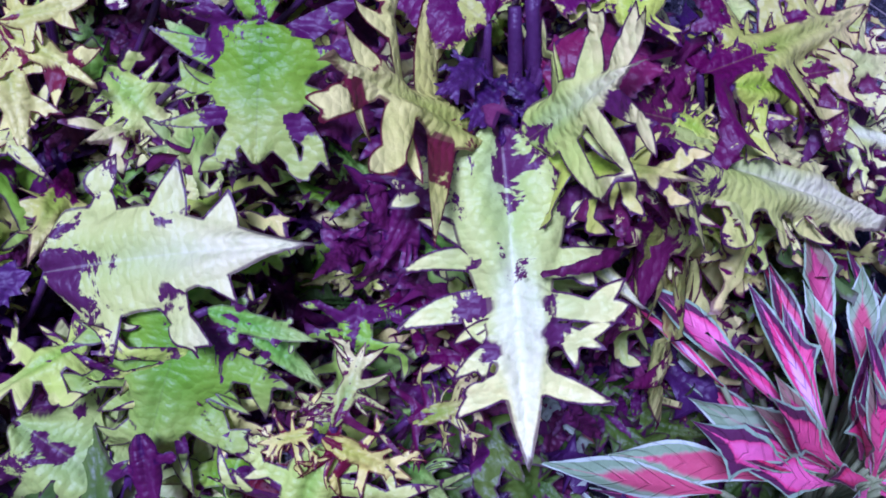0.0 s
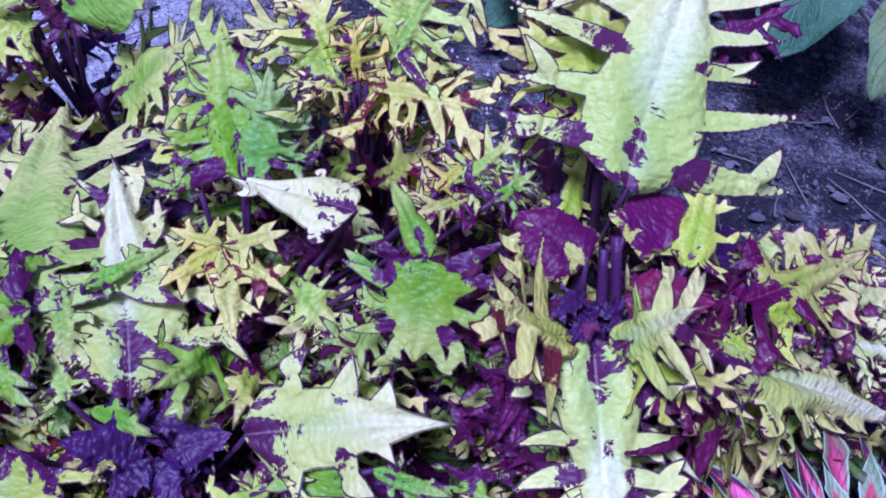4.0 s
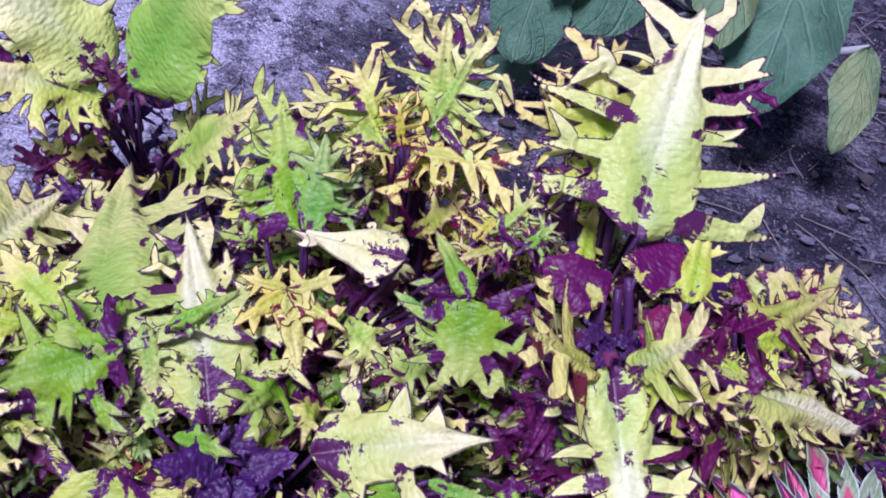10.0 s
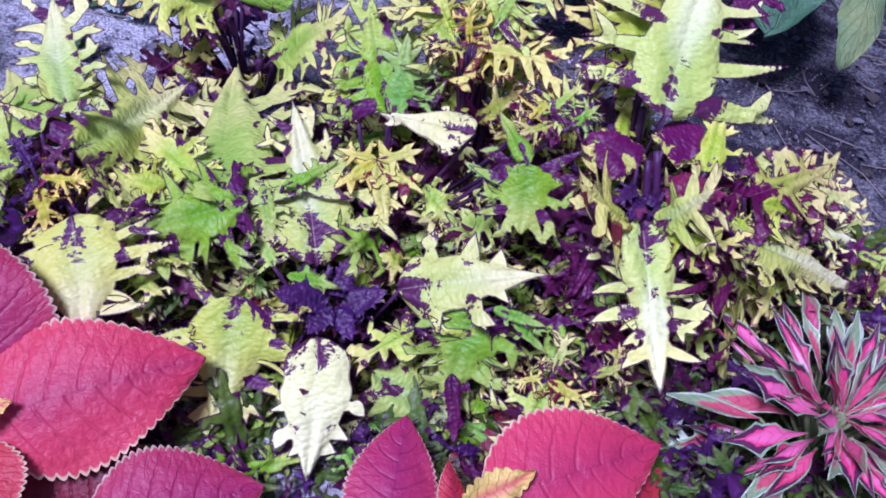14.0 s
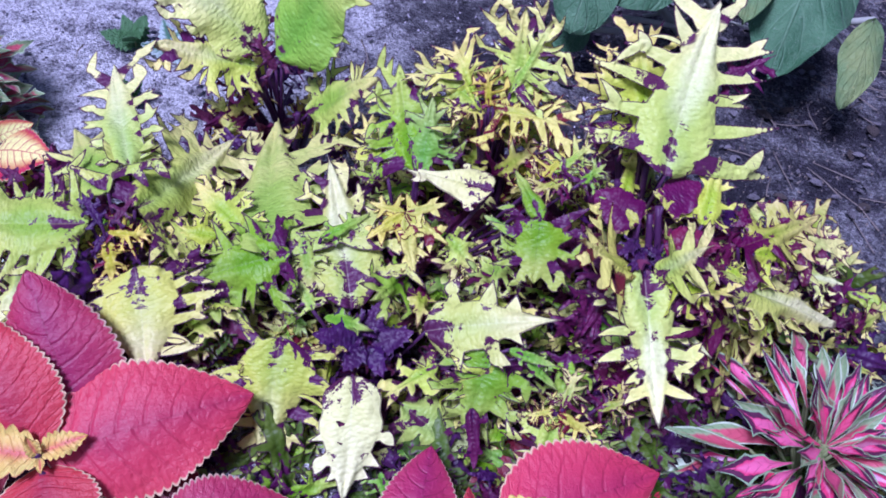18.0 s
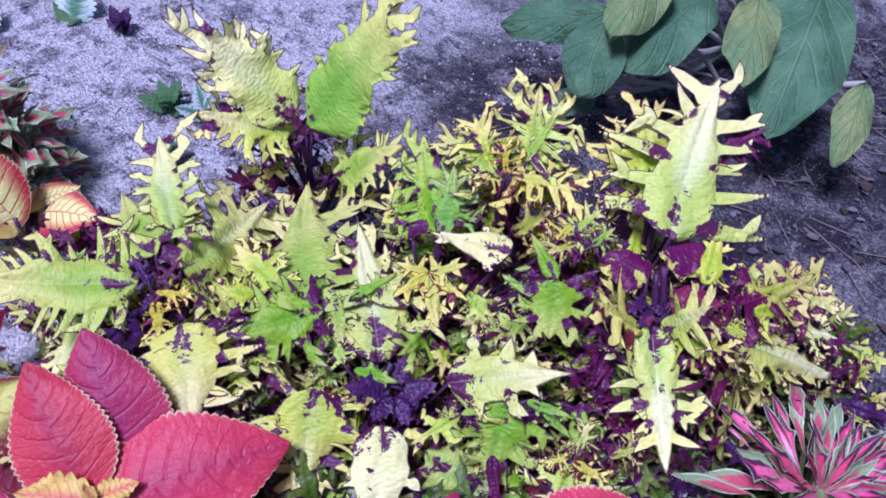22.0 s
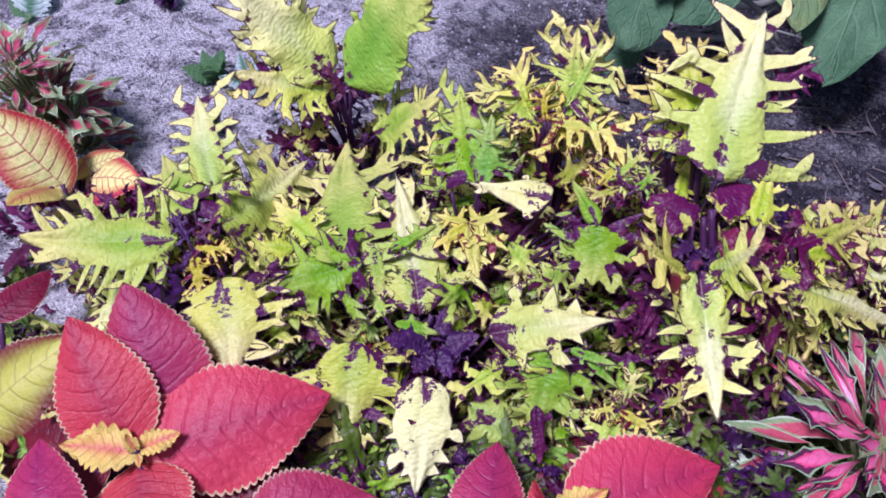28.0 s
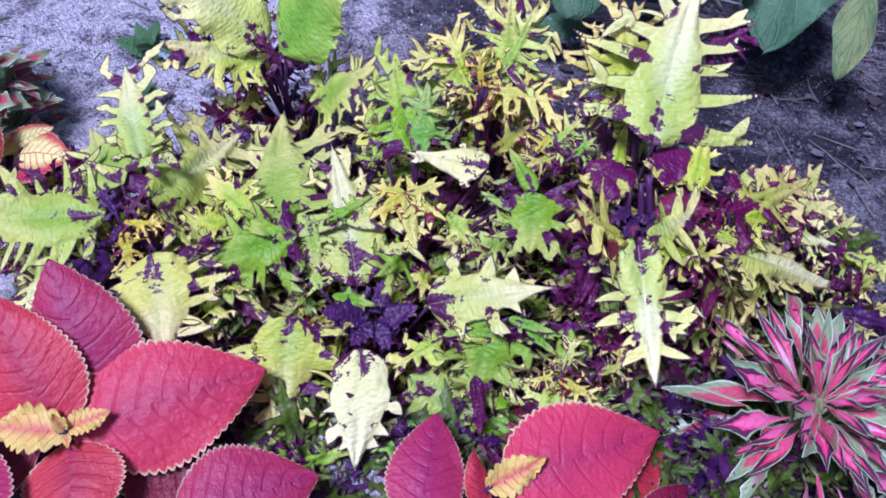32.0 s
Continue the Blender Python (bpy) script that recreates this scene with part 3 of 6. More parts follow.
        for m in range(8):
            t = m / 7
            d = Vector((side * math.sin(a), math.cos(a), curl * t)).normalized()
            nrm = Vector((side * math.cos(a), -math.sin(a), 0))
            nrm = nrm * math.cos(twist * t) + nrm.cross(d) * math.sin(twist * t)
            wd = wd0 * ((1 - t) ** 0.8 * (0.6 + 1.7 * t) + 0.01)
            up = d.cross(nrm) * (-0.4 * wd * side)
            first = len(rows)
            for c in (-1, -0.5, 0, 0.5, 1):
                p = (pos + nrm * wd * c + up * abs(c)) * L
                rows.append([p.x, p.y, p.z, u, side, 0.05 + 0.95 * t, wd * (1 - abs(c)) * L * math.sqrt(max(1.0, 0.07 / L)), k % 5 / 4])
            if prev is not None:
                for c in range(4):
                    faces.append([prev + c, prev + c + 1, first + c + 1, first + c])
            prev = first
            pos = pos + d * (ln / 7)
            a += turn / 7
    return rows, faces


def fringed_mesh(material, *args, **kw):
    rows, faces = fringed(*args, **kw)
    me = bpy.data.meshes.new("leaf")
    me.from_pydata([r[:3] for r in rows], [], faces)
    co = me.attributes.new("leafco", "FLOAT_VECTOR", "POINT")
    co.data.foreach_set("vector", [c for r in rows for c in r[3:6]])
    rim = me.attributes.new("rim", "FLOAT", "POINT")
    rim.data.foreach_set("value", [r[6] for r in rows])
    tone = me.attributes.new("tone", "FLOAT", "POINT")
    tone.data.foreach_set("value", [r[7] for r in rows])
    me.materials.append(material)
    me.shade_smooth()
    return me


def ovate(L, W, teeth=20, droop=0.15, fold=0.1, seed=0, heart=0.05, pucker=1.0, depth=0.045, cols=10, belly=0.72, wave=0.018, power=0.85):
    """Broad leaf with a scalloped margin along +y, facing +z."""
    rng = random.Random(seed)
    bm = bmesh.new()
    lay = bm.verts.layers.float_vector.new("leafco")
    rows = teeth * 4 if depth else 24
    sway = rng.uniform(-0.06, 0.06)
    rows_v = []
    for i in range(rows + 1):
        u = i / rows
        w = W * L * max(0.0, math.sin(math.pi * u ** belly)) ** power
        if depth:
            w *= 1 + depth * (abs(math.sin(math.pi * teeth * u)) - 0.5) * 2
        row = []
        for j in range(cols + 1):
            v = 2 * j / cols - 1
            y = L * u - heart * L * (abs(v) ** 1.5) * (1 - u) ** 3 * 2 - 0.10 * L * abs(v) ** 2 * u * (1 - u)
            z = -droop * L * u * u - fold * abs(v) * w + 0.04 * L * math.sin(math.pi * u) * (1 - v * v)
            z += pucker * 0.009 * L * math.cos(2 * math.pi * (7 * u - 2 * abs(v))) * min(1, 2.5 * abs(v)) * (1 - 0.6 * v * v)
            z += wave * L * math.sin(9 * u + 3 * v + seed) * abs(v) ** 2 + 0.5 * wave * L * noise.noise((3 * v, 5 * u, seed * 0.7))
            vt = bm.verts.new((v * w + sway * L * u * u, y, z))
            vt[lay] = (u, v, 0)
            row.append(vt)
        rows_v.append(row)
    for a, b in zip(rows_v, rows_v[1:]):
        for j in range(cols):
            bm.faces.new((a[j], a[j + 1], b[j + 1], b[j]))
    return bm


def narrow(L, W, lobes=1, droop=0.2, seed=0, rows=14, cols=6):
    """Narrow pointed leaf with a few shallow lobes."""
    rng = random.Random(seed)
    bm = bmesh.new()
    lay = bm.verts.layers.float_vector.new("leafco")
    sway = rng.uniform(-0.12, 0.12)
    ku = [rng.uniform(0.45, 0.7) for _ in range(2 * lobes)]
    grid = []
    for i in range(rows + 1):
        u = i / rows
        w = W * L * (max(0, math.sin(math.pi * u ** 1.3)) ** 1.3 * (0.95 + 0.15 * math.sin(7 * u + seed)) + 0.10 * (1 - u))
        row = []
        for j in range(cols + 1):
            v = 2 * j / cols - 1
            ww = w
            for q, c in enumerate(ku):
                if (q % 2 == 0) == (v < 0):
                    ww += 0.5 * W * L * math.exp(-((u - c) / 0.06) ** 2)
            z = -droop * L * u * u + 0.35 * abs(v) * ww + 0.02 * L * math.sin(9 * u + seed + 2 * v) * abs(v)
            vt = bm.verts.new((v * ww + sway * L * u * u, L * u + (0.25 * (ww - w) if abs(v) > 0.6 else 0), z))
            vt[lay] = (u, v, 0)
            row.append(vt)
        grid.append(row)
    for a, b in zip(grid, grid[1:]):
        for j in range(cols):
            bm.faces.new((a[j], a[j + 1], b[j + 1], b[j]))
    return bm


FACE = Vector((0.0, -0.42, 0.91))


def leaf_pose(base, tip, roll=0.0, face=FACE):
    """Pose with +y from base to tip and +z as near to face as it gets, rolled about the midrib; and the length."""
    base, tip = Vector(base), Vector(tip)
    y = (tip - base)
    L = y.length
    y.normalize()
    z = (face - face.dot(y) * y)
    if z.length < 0.05:
        z = Vector((0, 0, 1)) - y.z * y
    z.normalize()
    x = y.cross(z)
    m = Matrix((x, y, z)).transposed().to_4x4()
    return Matrix.Translation(base) @ m @ pose(0, 0, 0, 0, roll, 0), L


SEED = [100]


def stalk(leaf, plant, base, head, r=0.0016, material=None):
    """The petiole of a leaf, rising from the plant's stem to the blade."""
    head = plant.matrix_world.translation.lerp(Vector(head), 0.6)
    bm = bmesh.new()
    inv = (plant.matrix_world @ leaf.matrix_basis).inverted()
    a, b = Vector(head), Vector(base)
    tube(bm, [inv @ p for p in bend(a, b, -0.10, 6)], r * 1.15, r, 6)
    part("petiole", bm, material or STEM, leaf)


def leaf(plant, base, tip, mat, w=0.2, n=6, fl=0.35, roll=0.0, droop=0.1, ruffle=0.4, head=None, label="", face=FACE, seed=0, **shape):
    SEED[0] += 1
    m, L = leaf_pose(base, tip, roll, face)
    ob = part("leaf", fringed_mesh(mat, L, w, n, fl, droop, ruffle, seed or SEED[0], res=min(92, int(26 + 760 * L)), **shape), mat, plant, label, m)
    if head:
        stalk(ob, plant, base, Vector(head) - Vector((0, 0, 0.026)), 0.0011)
    return ob


def oleaf(plant, base, tip, mat, w=0.36, teeth=20, roll=0.0, droop=0.12, head=None, label="", fold=0.1, depth=0.035, heart=0.05, belly=0.72, stem=None, r=0.0018, wave=0.018, power=0.85):
    SEED[0] += 1
    m, L = leaf_pose(base, tip, roll)
    ob = part("leaf", ovate(L, w, teeth, droop, fold, SEED[0], heart, 1.0, depth, belly=belly, wave=wave, power=power), mat, plant, label, m)
    if head:
        stalk(ob, plant, base, Vector(head) - Vector((0, 0, 0.012)), r, stem)
    return ob


def stems(plant, root, heads, r=0.0028, material=None):
    for h in heads:
        bm = bmesh.new()
        tube(bm, bend(Vector(root) - Vector(root), Vector(h) - Vector(root), 0.05, 8, (0.6, 0.2, 0)), r, r * 0.75, 8)
        part("stem", bm, material or STEM, plant)


VARIANTS = {}


def variant(mat, k):
    """One of a few shared small fringed leaves, 34 mm long."""
    key = (mat.name, k)
    if key not in VARIANTS:
        rng = random.Random(900 + k)
        if k % 2:
            shape = dict(W=rng.uniform(0.14, 0.20), n=rng.randint(1, 3), fl=rng.uniform(0.14, 0.26), pk=0.4, waist=0.3, q=1.6, span=(0.25, 0.7), under=0.0, fork=0.1)
        else:
            shape = dict(W=rng.uniform(0.09, 0.17), n=rng.randint(3, 4), fl=rng.uniform(0.24, 0.40), under=1.0, fork=0.4)
        VARIANTS[key] = fringed_mesh(mat, 0.034, droop=rng.uniform(0, 0.25), ruffle=0.7, seed=40 + k, fw=rng.uniform(0.036, 0.05), res=40, spear=0.4, **shape)
    return VARIANTS[key]


def small_leaves(plant, head, count, reach, low, high, mats, seed, size=(0.022, 0.045), lean=0.3):
    """Small fringed leaves round a stem between two heights, pointing outward and up."""
    rng = random.Random(seed)
    head = Vector(head)
    for i in range(count):
        a = rng.uniform(0, 2 * math.pi)
        d = reach * math.sqrt(rng.uniform(0.02, 1))
        p = head + Vector((math.cos(a) * d, math.sin(a) * d, 0))
        p.z = rng.uniform(low, high) * (1 - 0.25 * d / reach)
        out = Vector((math.cos(a + rng.uniform(-1, 1)), math.sin(a + rng.uniform(-1, 1)), rng.uniform(-0.1, 1.0) * lean * 2)).normalized()
        ln = rng.uniform(*size)
        m, L = leaf_pose(p, p + out * ln, rng.uniform(-50, 50), Vector((rng.uniform(-0.5, 0.5), -0.4 + rng.uniform(-0.4, 0.4), 0.9)))
        mat = rng.choice(mats)
        part("leaf", variant(mat, rng.randint(0, 4)), mat, plant, "", m @ Matrix.Scale(ln / 0.034, 4))


def tuft(plant, at, count, reach, mats, seed, size=(0.024, 0.042)):
    """A tuft of small fringed leaves just under the top of the plants."""
    rng = random.Random(seed)
    at = Vector(at)
    for i in range(count):
        a = rng.uniform(0, 2 * math.pi)
        p = at + Vector((math.cos(a) * reach * rng.random(), math.sin(a) * reach * rng.random(), rng.uniform(-0.022, 0.0)))
        out = Vector((math.cos(a + rng.uniform(-1.2, 1.2)), math.sin(a + rng.uniform(-1.2, 1.2)), rng.uniform(-0.3, 0.7))).normalized()
        ln = rng.uniform(*size)
        m, L = leaf_pose(p - out * ln * 0.4, p + out * ln * 0.6, rng.uniform(-60, 60), Vector((rng.uniform(-0.5, 0.5), -0.4 + rng.uniform(-0.4, 0.4), 0.9)))
        mat = rng.choice(mats)
        part("leaf", variant(mat, rng.randint(0, 6)), mat, plant, "", m @ Matrix.Scale(ln / 0.034, 4))


def rosette(plant, head, count, radius, mats, seed, up=(-0.1, 1.0), w=(0.12, 0.17), squash=1.0, tilt=Vector((0, 0, 1)), lobes=1):
    """Narrow leaves in a whorled head."""
    rng = random.Random(seed)
    head = Vector(head)
    q = tilt.normalized().to_track_quat("Z", "Y").to_matrix()
    for i in range(count):
        a = i * 2.39996 + rng.uniform(-0.6, 0.6)
        f = (i + 0.5) / count
        el = up[1] + (up[0] - up[1]) * f + rng.uniform(-0.3, 0.3)
        ln = radius * (0.46 + 0.14 * f) * rng.uniform(0.75, 1.25)
        d = q @ Vector((math.cos(a) * math.cos(el), math.sin(a) * math.cos(el), math.sin(el)))
        start = head + d * (0.002 + 0.70 * radius * f * rng.uniform(0.35, 1.0)) - Vector((0, 0, 0.020 * f))
        m, L = leaf_pose(start, start + d * ln, rng.uniform(-45, 45), q @ Vector((0, 0, 1)) + Vector((0, -0.15, 0)))
        SEED[0] += 1
        mat = rng.choice(mats)
        ob = part("leaf", narrow(ln, rng.uniform(*w), lobes if rng.random() < 0.6 else 0, rng.uniform(0.0, 0.3), SEED[0]), mat, plant, "", m)
        stalk(ob, plant, start, head - Vector((0, 0, 0.008 + 0.02 * f)), 0.0009, STEM_GREEN)


# ---------------------------------------------------------------- ground
def ground_z(x, y):
    """The bed falls a little to the side of the broad-leaved plant."""
    s = max(-0.5, min(0.5, x - 0.02))
    return -0.075 * s + 0.006 * noise.noise((x * 9, y * 9, 0.3)) + 0.0035 * noise.noise((x * 45, y * 45, 0.7)) + 0.002 * noise.noise((x * 110, y * 110, 2.7))


def build_ground():
    n = 330
    def warp(k):
        a = 2 * k / n - 1
        return math.copysign(0.9 * abs(a) + 60 * abs(a) ** 9, a)
    xs = [warp(i) for i in range(n + 1)]
    verts = [(x - 0.1, y + 0.25, ground_z(x - 0.1, y + 0.25)) for y in xs for x in xs]
    faces = [(j * (n + 1) + i, j * (n + 1) + i + 1, (j + 1) * (n + 1) + i + 1, (j + 1) * (n + 1) + i) for j in range(n) for i in range(n)]
    me = bpy.data.meshes.new("ground")
    me.from_pydata(verts, [], faces)
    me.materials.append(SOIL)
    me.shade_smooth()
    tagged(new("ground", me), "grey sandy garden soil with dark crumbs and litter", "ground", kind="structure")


build_ground()


# ---------------------------------------------------------------- plants
centre = thing("coleus_plant", (-0.005, 0.142, -0.004), "fringed coleus, lime and cream blotched purple and dark stems", "coleus", "coleus plants in the bed")
centre_head = (-0.010, 0.127, 0.110)
stems(centre, (-0.005, 0.142, -0.004), [(-0.010, 0.127, 0.104), (-0.007, 0.136, 0.094), (-0.010, 0.143, 0.082), (-0.033, 0.116, 0.099), (-0.014, 0.109, 0.091)], 0.0028)
leaf(centre, (-0.013, 0.113, 0.110), (-0.002, 0.032, 0.068), CREAM, w=0.17, n=7, fl=0.22, droop=0.0, ruffle=0.35, q=0.95, fold=-0.1, label="cream-centred leaf with a purple heart", head=centre_head, fan=(-50, 30), span=(0.0, 0.78), pk=0.25, tongue=0.05, waist=0.9, fw=0.03, spear=0.3, fork=0.35, under=2.5, hook=0.45, seed=101)
leaf(centre, (-0.018, 0.110, 0.108), (-0.060, 0.096, 0.154), YELLOW, w=0.15, n=3, fl=0.36, ruffle=0.4, roll=15, q=1.0, droop=0, head=centre_head, span=(0.2, 0.8), fw=0.05, spear=0.4, fan=(-10, 50))
leaf(centre, (-0.006, 0.110, 0.108), (0.014, 0.100, 0.154), PALE, w=0.22, n=3, fl=0.36, roll=-15, ruffle=0.4, q=1.2, droop=0, head=centre_head, span=(0.2, 0.8), fw=0.05, spear=0.4, fan=(-10, 50))
leaf(centre, (0.000, 0.104, 0.108), (0.034, 0.084, 0.130), LIME, w=0.1, n=4, fl=0.3, ruffle=0.5, q=1.3, droop=0, head=centre_head)
leaf(centre, (0.013, 0.116, 0.118), (0.094, 0.131, 0.089), MIXED, w=0.13, n=6, fl=0.3, roll=-10, head=centre_head)
leaf(centre, (0.026, 0.106, 0.113), (0.122, 0.124, 0.071), CREAM, w=0.13, n=5, fl=0.12, roll=-15, q=1.6, ruffle=0.3, head=centre_head)
leaf(centre, (0.022, 0.098, 0.110), (0.090, 0.117, 0.034), MIXED, w=0.13, n=6, fl=0.4, ruffle=0.8, head=centre_head)
leaf(centre, (-0.018, 0.131, 0.130), (-0.042, 0.147, 0.140), SPECKLED, w=0.60, n=9, fl=0.05, fw=0.035, q=2.6, pk=0.45, fork=0.0, spear=0.4, waist=0.7, ruffle=0.3, under=0.0, droop=0.15, label="wine-purple leaf with lime specks", head=centre_head)
leaf(centre, (-0.004, 0.143, 0.133), (0.020, 0.160, 0.140), SPECKLED, w=0.52, n=9, fl=0.05, fw=0.035, q=2.6, pk=0.45, fork=0.0, spear=0.4, waist=0.7, ruffle=0.3, under=0.0, droop=0.15, head=centre_head)
leaf(centre, (-0.003, 0.123, 0.122), (0.028, 0.122, 0.130), CRIMSON_WINE, w=0.46, n=9, fl=0.05, fw=0.035, q=1.7, pk=0.45, fork=0.0, spear=0.4, waist=0.7, ruffle=0.3, under=0.0, droop=0.15, label="dull crimson toothed leaf", head=centre_head)
leaf(centre, (-0.028, 0.117, 0.107), (-0.042, 0.087, 0.076), WINE, w=0.18, n=6, fl=0.35, ruffle=0.7, head=centre_head)
leaf(centre, (-0.016, 0.129, 0.093), (-0.031, 0.082, 0.050), MIXED, w=0.15, n=6, fl=0.35, ruffle=0.8, head=centre_head)
leaf(centre, (0.020, 0.137, 0.126), (0.033, 0.172, 0.149), LIME, w=0.22, n=4, fl=0.25, head=centre_head)
leaf(centre, (0.007, 0.051, 0.071), (0.023, 0.051, 0.047), WINE, w=0.13, n=0, fl=0.25, ruffle=0.5, fold=-0.2, head=centre_head)
leaf(centre, (0.021, 0.091, 0.103), (0.050, 0.096, 0.059), MIXED, w=0.13, n=2, fl=0.25, ruffle=0.5, fold=-0.2, head=centre_head)
leaf(centre, (0.036, 0.100, 0.090), (0.084, 0.117, 0.008), MIXED, w=0.13, n=1, fl=0.25, ruffle=0.5, fold=-0.2, head=centre_head)
leaf(centre, (0.007, 0.090, 0.093), (0.028, 0.073, 0.084), CREAM, w=0.13, n=0, fl=0.25, ruffle=0.5, fold=-0.2, head=centre_head)
leaf(centre, (0.064, 0.150, 0.087), (0.081, 0.142, 0.075), WINE, w=0.13, n=0, fl=0.25, ruffle=0.5, fold=-0.2, head=centre_head)
leaf(centre, (0.079, 0.153, 0.082), (0.102, 0.149, 0.065), WINE, w=0.13, n=0, fl=0.25, ruffle=0.5, fold=-0.2, head=centre_head)
leaf(centre, (0.100, 0.167, 0.076), (0.124, 0.152, 0.061), WINE, w=0.13, n=1, fl=0.25, ruffle=0.5, fold=-0.2, head=centre_head)
leaf(centre, (0.081, 0.134, 0.069), (0.123, 0.128, 0.021), WINE, w=0.13, n=0, fl=0.25, ruffle=0.5, fold=-0.2, head=centre_head)
leaf(centre, (-0.013, 0.122, 0.120), (-0.022, 0.105, 0.118), DARK, w=0.25, n=3, fl=0.2, head=centre_head)
leaf(centre, (-0.009, 0.123, 0.119), (0.000, 0.116, 0.110), DARK, w=0.25, n=3, fl=0.2, head=centre_head)
leaf(centre, (-0.019, 0.121, 0.126), (-0.030, 0.107, 0.127), DARK, w=0.25, n=3, fl=0.2, head=centre_head)
leaf(centre, (-0.010, 0.078, 0.062), (-0.019, 0.051, 0.023), MIXED, w=0.12, n=5, fl=0.4, ruffle=0.8, head=centre_head)
leaf(centre, (-0.010, 0.119, 0.112), (-0.020, 0.111, 0.113), DARK, w=0.3, n=4, fl=0.12, spear=0.7, ruffle=0.6, fork=0.0, head=centre_head)
leaf(centre, (-0.009, 0.119, 0.112), (-0.001, 0.115, 0.113), DARK, w=0.3, n=4, fl=0.12, spear=0.7, ruffle=0.6, fork=0.0, head=centre_head)
leaf(centre, (-0.010, 0.118, 0.112), (-0.012, 0.107, 0.110), DARK, w=0.3, n=4, fl=0.12, spear=0.7, ruffle=0.6, fork=0.0, head=centre_head)
leaf(centre, (-0.008, 0.122, 0.112), (-0.001, 0.124, 0.117), DARK, w=0.3, n=4, fl=0.12, spear=0.7, ruffle=0.6, fork=0.0, head=centre_head)
leaf(centre, (-0.012, 0.119, 0.112), (-0.022, 0.119, 0.118), DARK, w=0.3, n=4, fl=0.12, spear=0.7, ruffle=0.6, fork=0.0, head=centre_head)
leaf(centre, (-0.009, 0.121, 0.112), (-0.009, 0.124, 0.120), DARK, w=0.3, n=4, fl=0.12, spear=0.7, ruffle=0.6, fork=0.0, head=centre_head)
for a, b in [((-0.015, 0.123, 0.088), (-0.019, 0.137, 0.128)), ((-0.001, 0.123, 0.088), (-0.006, 0.145, 0.131)), ((-0.007, 0.123, 0.088), (-0.010, 0.143, 0.126)), ((-0.021, 0.123, 0.088), (-0.018, 0.137, 0.118))]:
    bm = bmesh.new()
    tube(bm, [p - centre.matrix_world.translation for p in bend(a, b, 0.04, 7, (0.5, 0.2, 0))], 0.0026, 0.0020, 8)
    part("branch", bm, STEM, centre)
small_leaves(centre, centre_head, 84, 0.075, 0.015, 0.055, [MIXED, WINE, WINE, DARK, DARK, GREEN_IN_SHADE], 11)

tall = thing("coleus_plant", (-0.007, 0.186, -0.004), "fringed coleus, lime and cream blotched purple, one large upright leaf", "coleus", "coleus plants in the bed")
tall_head = (-0.012, 0.171, 0.144)
stems(tall, (-0.007, 0.186, -0.004), [(-0.012, 0.171, 0.138), (-0.027, 0.169, 0.126), (-0.026, 0.186, 0.130)], 0.0028)
leaf(tall, (-0.005, 0.154, 0.147), (0.014, 0.237, 0.217), TALL, w=0.25, n=6, fl=0.3, q=1.0, ruffle=0.35, droop=0.02, roll=10, label="large upright pale leaf with long finger lobes", head=tall_head, fan=(-5, 40), tongue=0.055, fw=0.03, spear=0.4, fork=0.25, hook=0.3, pk=0.22, waist=0.55, under=2.0, seed=104, span=(0.05, 0.92))
leaf(tall, (-0.015, 0.182, 0.157), (-0.024, 0.229, 0.197), LIME, w=0.2, n=7, fl=0.42, ruffle=0.5, droop=0.0, head=tall_head)
leaf(tall, (-0.013, 0.179, 0.155), (-0.048, 0.215, 0.178), LIME, w=0.12, n=6, fl=0.45, ruffle=0.7, droop=0.0, head=tall_head)
leaf(tall, (0.021, 0.204, 0.175), (0.057, 0.219, 0.191), WINE, w=0.1, n=4, fl=0.35, ruffle=0.8, droop=0.0, head=tall_head)
leaf(tall, (-0.015, 0.177, 0.157), (-0.014, 0.193, 0.168), WINE, w=0.3, n=3, fl=0.2, head=tall_head)
small_leaves(tall, tall_head, 59, 0.050, 0.030, 0.120, [LIME, MIXED, MIXED, YELLOW, WINE, WINE], 12, lean=0.6)

middle_back = thing("coleus_plant", (-0.101, 0.220, 0.003), "fringed coleus, lime and cream blotched purple, a bushy yellow-green head", "coleus", "coleus plants in the bed")
middle_back_head = (-0.106, 0.205, 0.136)
stems(middle_back, (-0.101, 0.220, 0.003), [(-0.106, 0.205, 0.130), (-0.129, 0.209, 0.123), (-0.122, 0.198, 0.109), (-0.096, 0.207, 0.125), (-0.092, 0.201, 0.110)], 0.0028)
leaf(middle_back, (-0.093, 0.204, 0.151), (-0.087, 0.230, 0.201), LIME, w=0.18, n=7, fl=0.42, ruffle=0.5, droop=0.0, head=middle_back_head)
leaf(middle_back, (-0.095, 0.205, 0.157), (-0.071, 0.225, 0.199), LIME, w=0.06, n=5, fl=0.4, ruffle=0.6, droop=0.0, head=middle_back_head)
leaf(middle_back, (-0.114, 0.199, 0.152), (-0.152, 0.217, 0.169), LIME, w=0.2, n=6, fl=0.4, ruffle=0.6, head=middle_back_head)
leaf(middle_back, (-0.112, 0.197, 0.148), (-0.133, 0.221, 0.180), LIME, w=0.1, n=6, fl=0.45, ruffle=0.6, head=middle_back_head)
leaf(middle_back, (-0.104, 0.201, 0.148), (-0.058, 0.182, 0.157), YELLOW, w=0.08, n=5, fl=0.4, ruffle=0.6, head=middle_back_head)
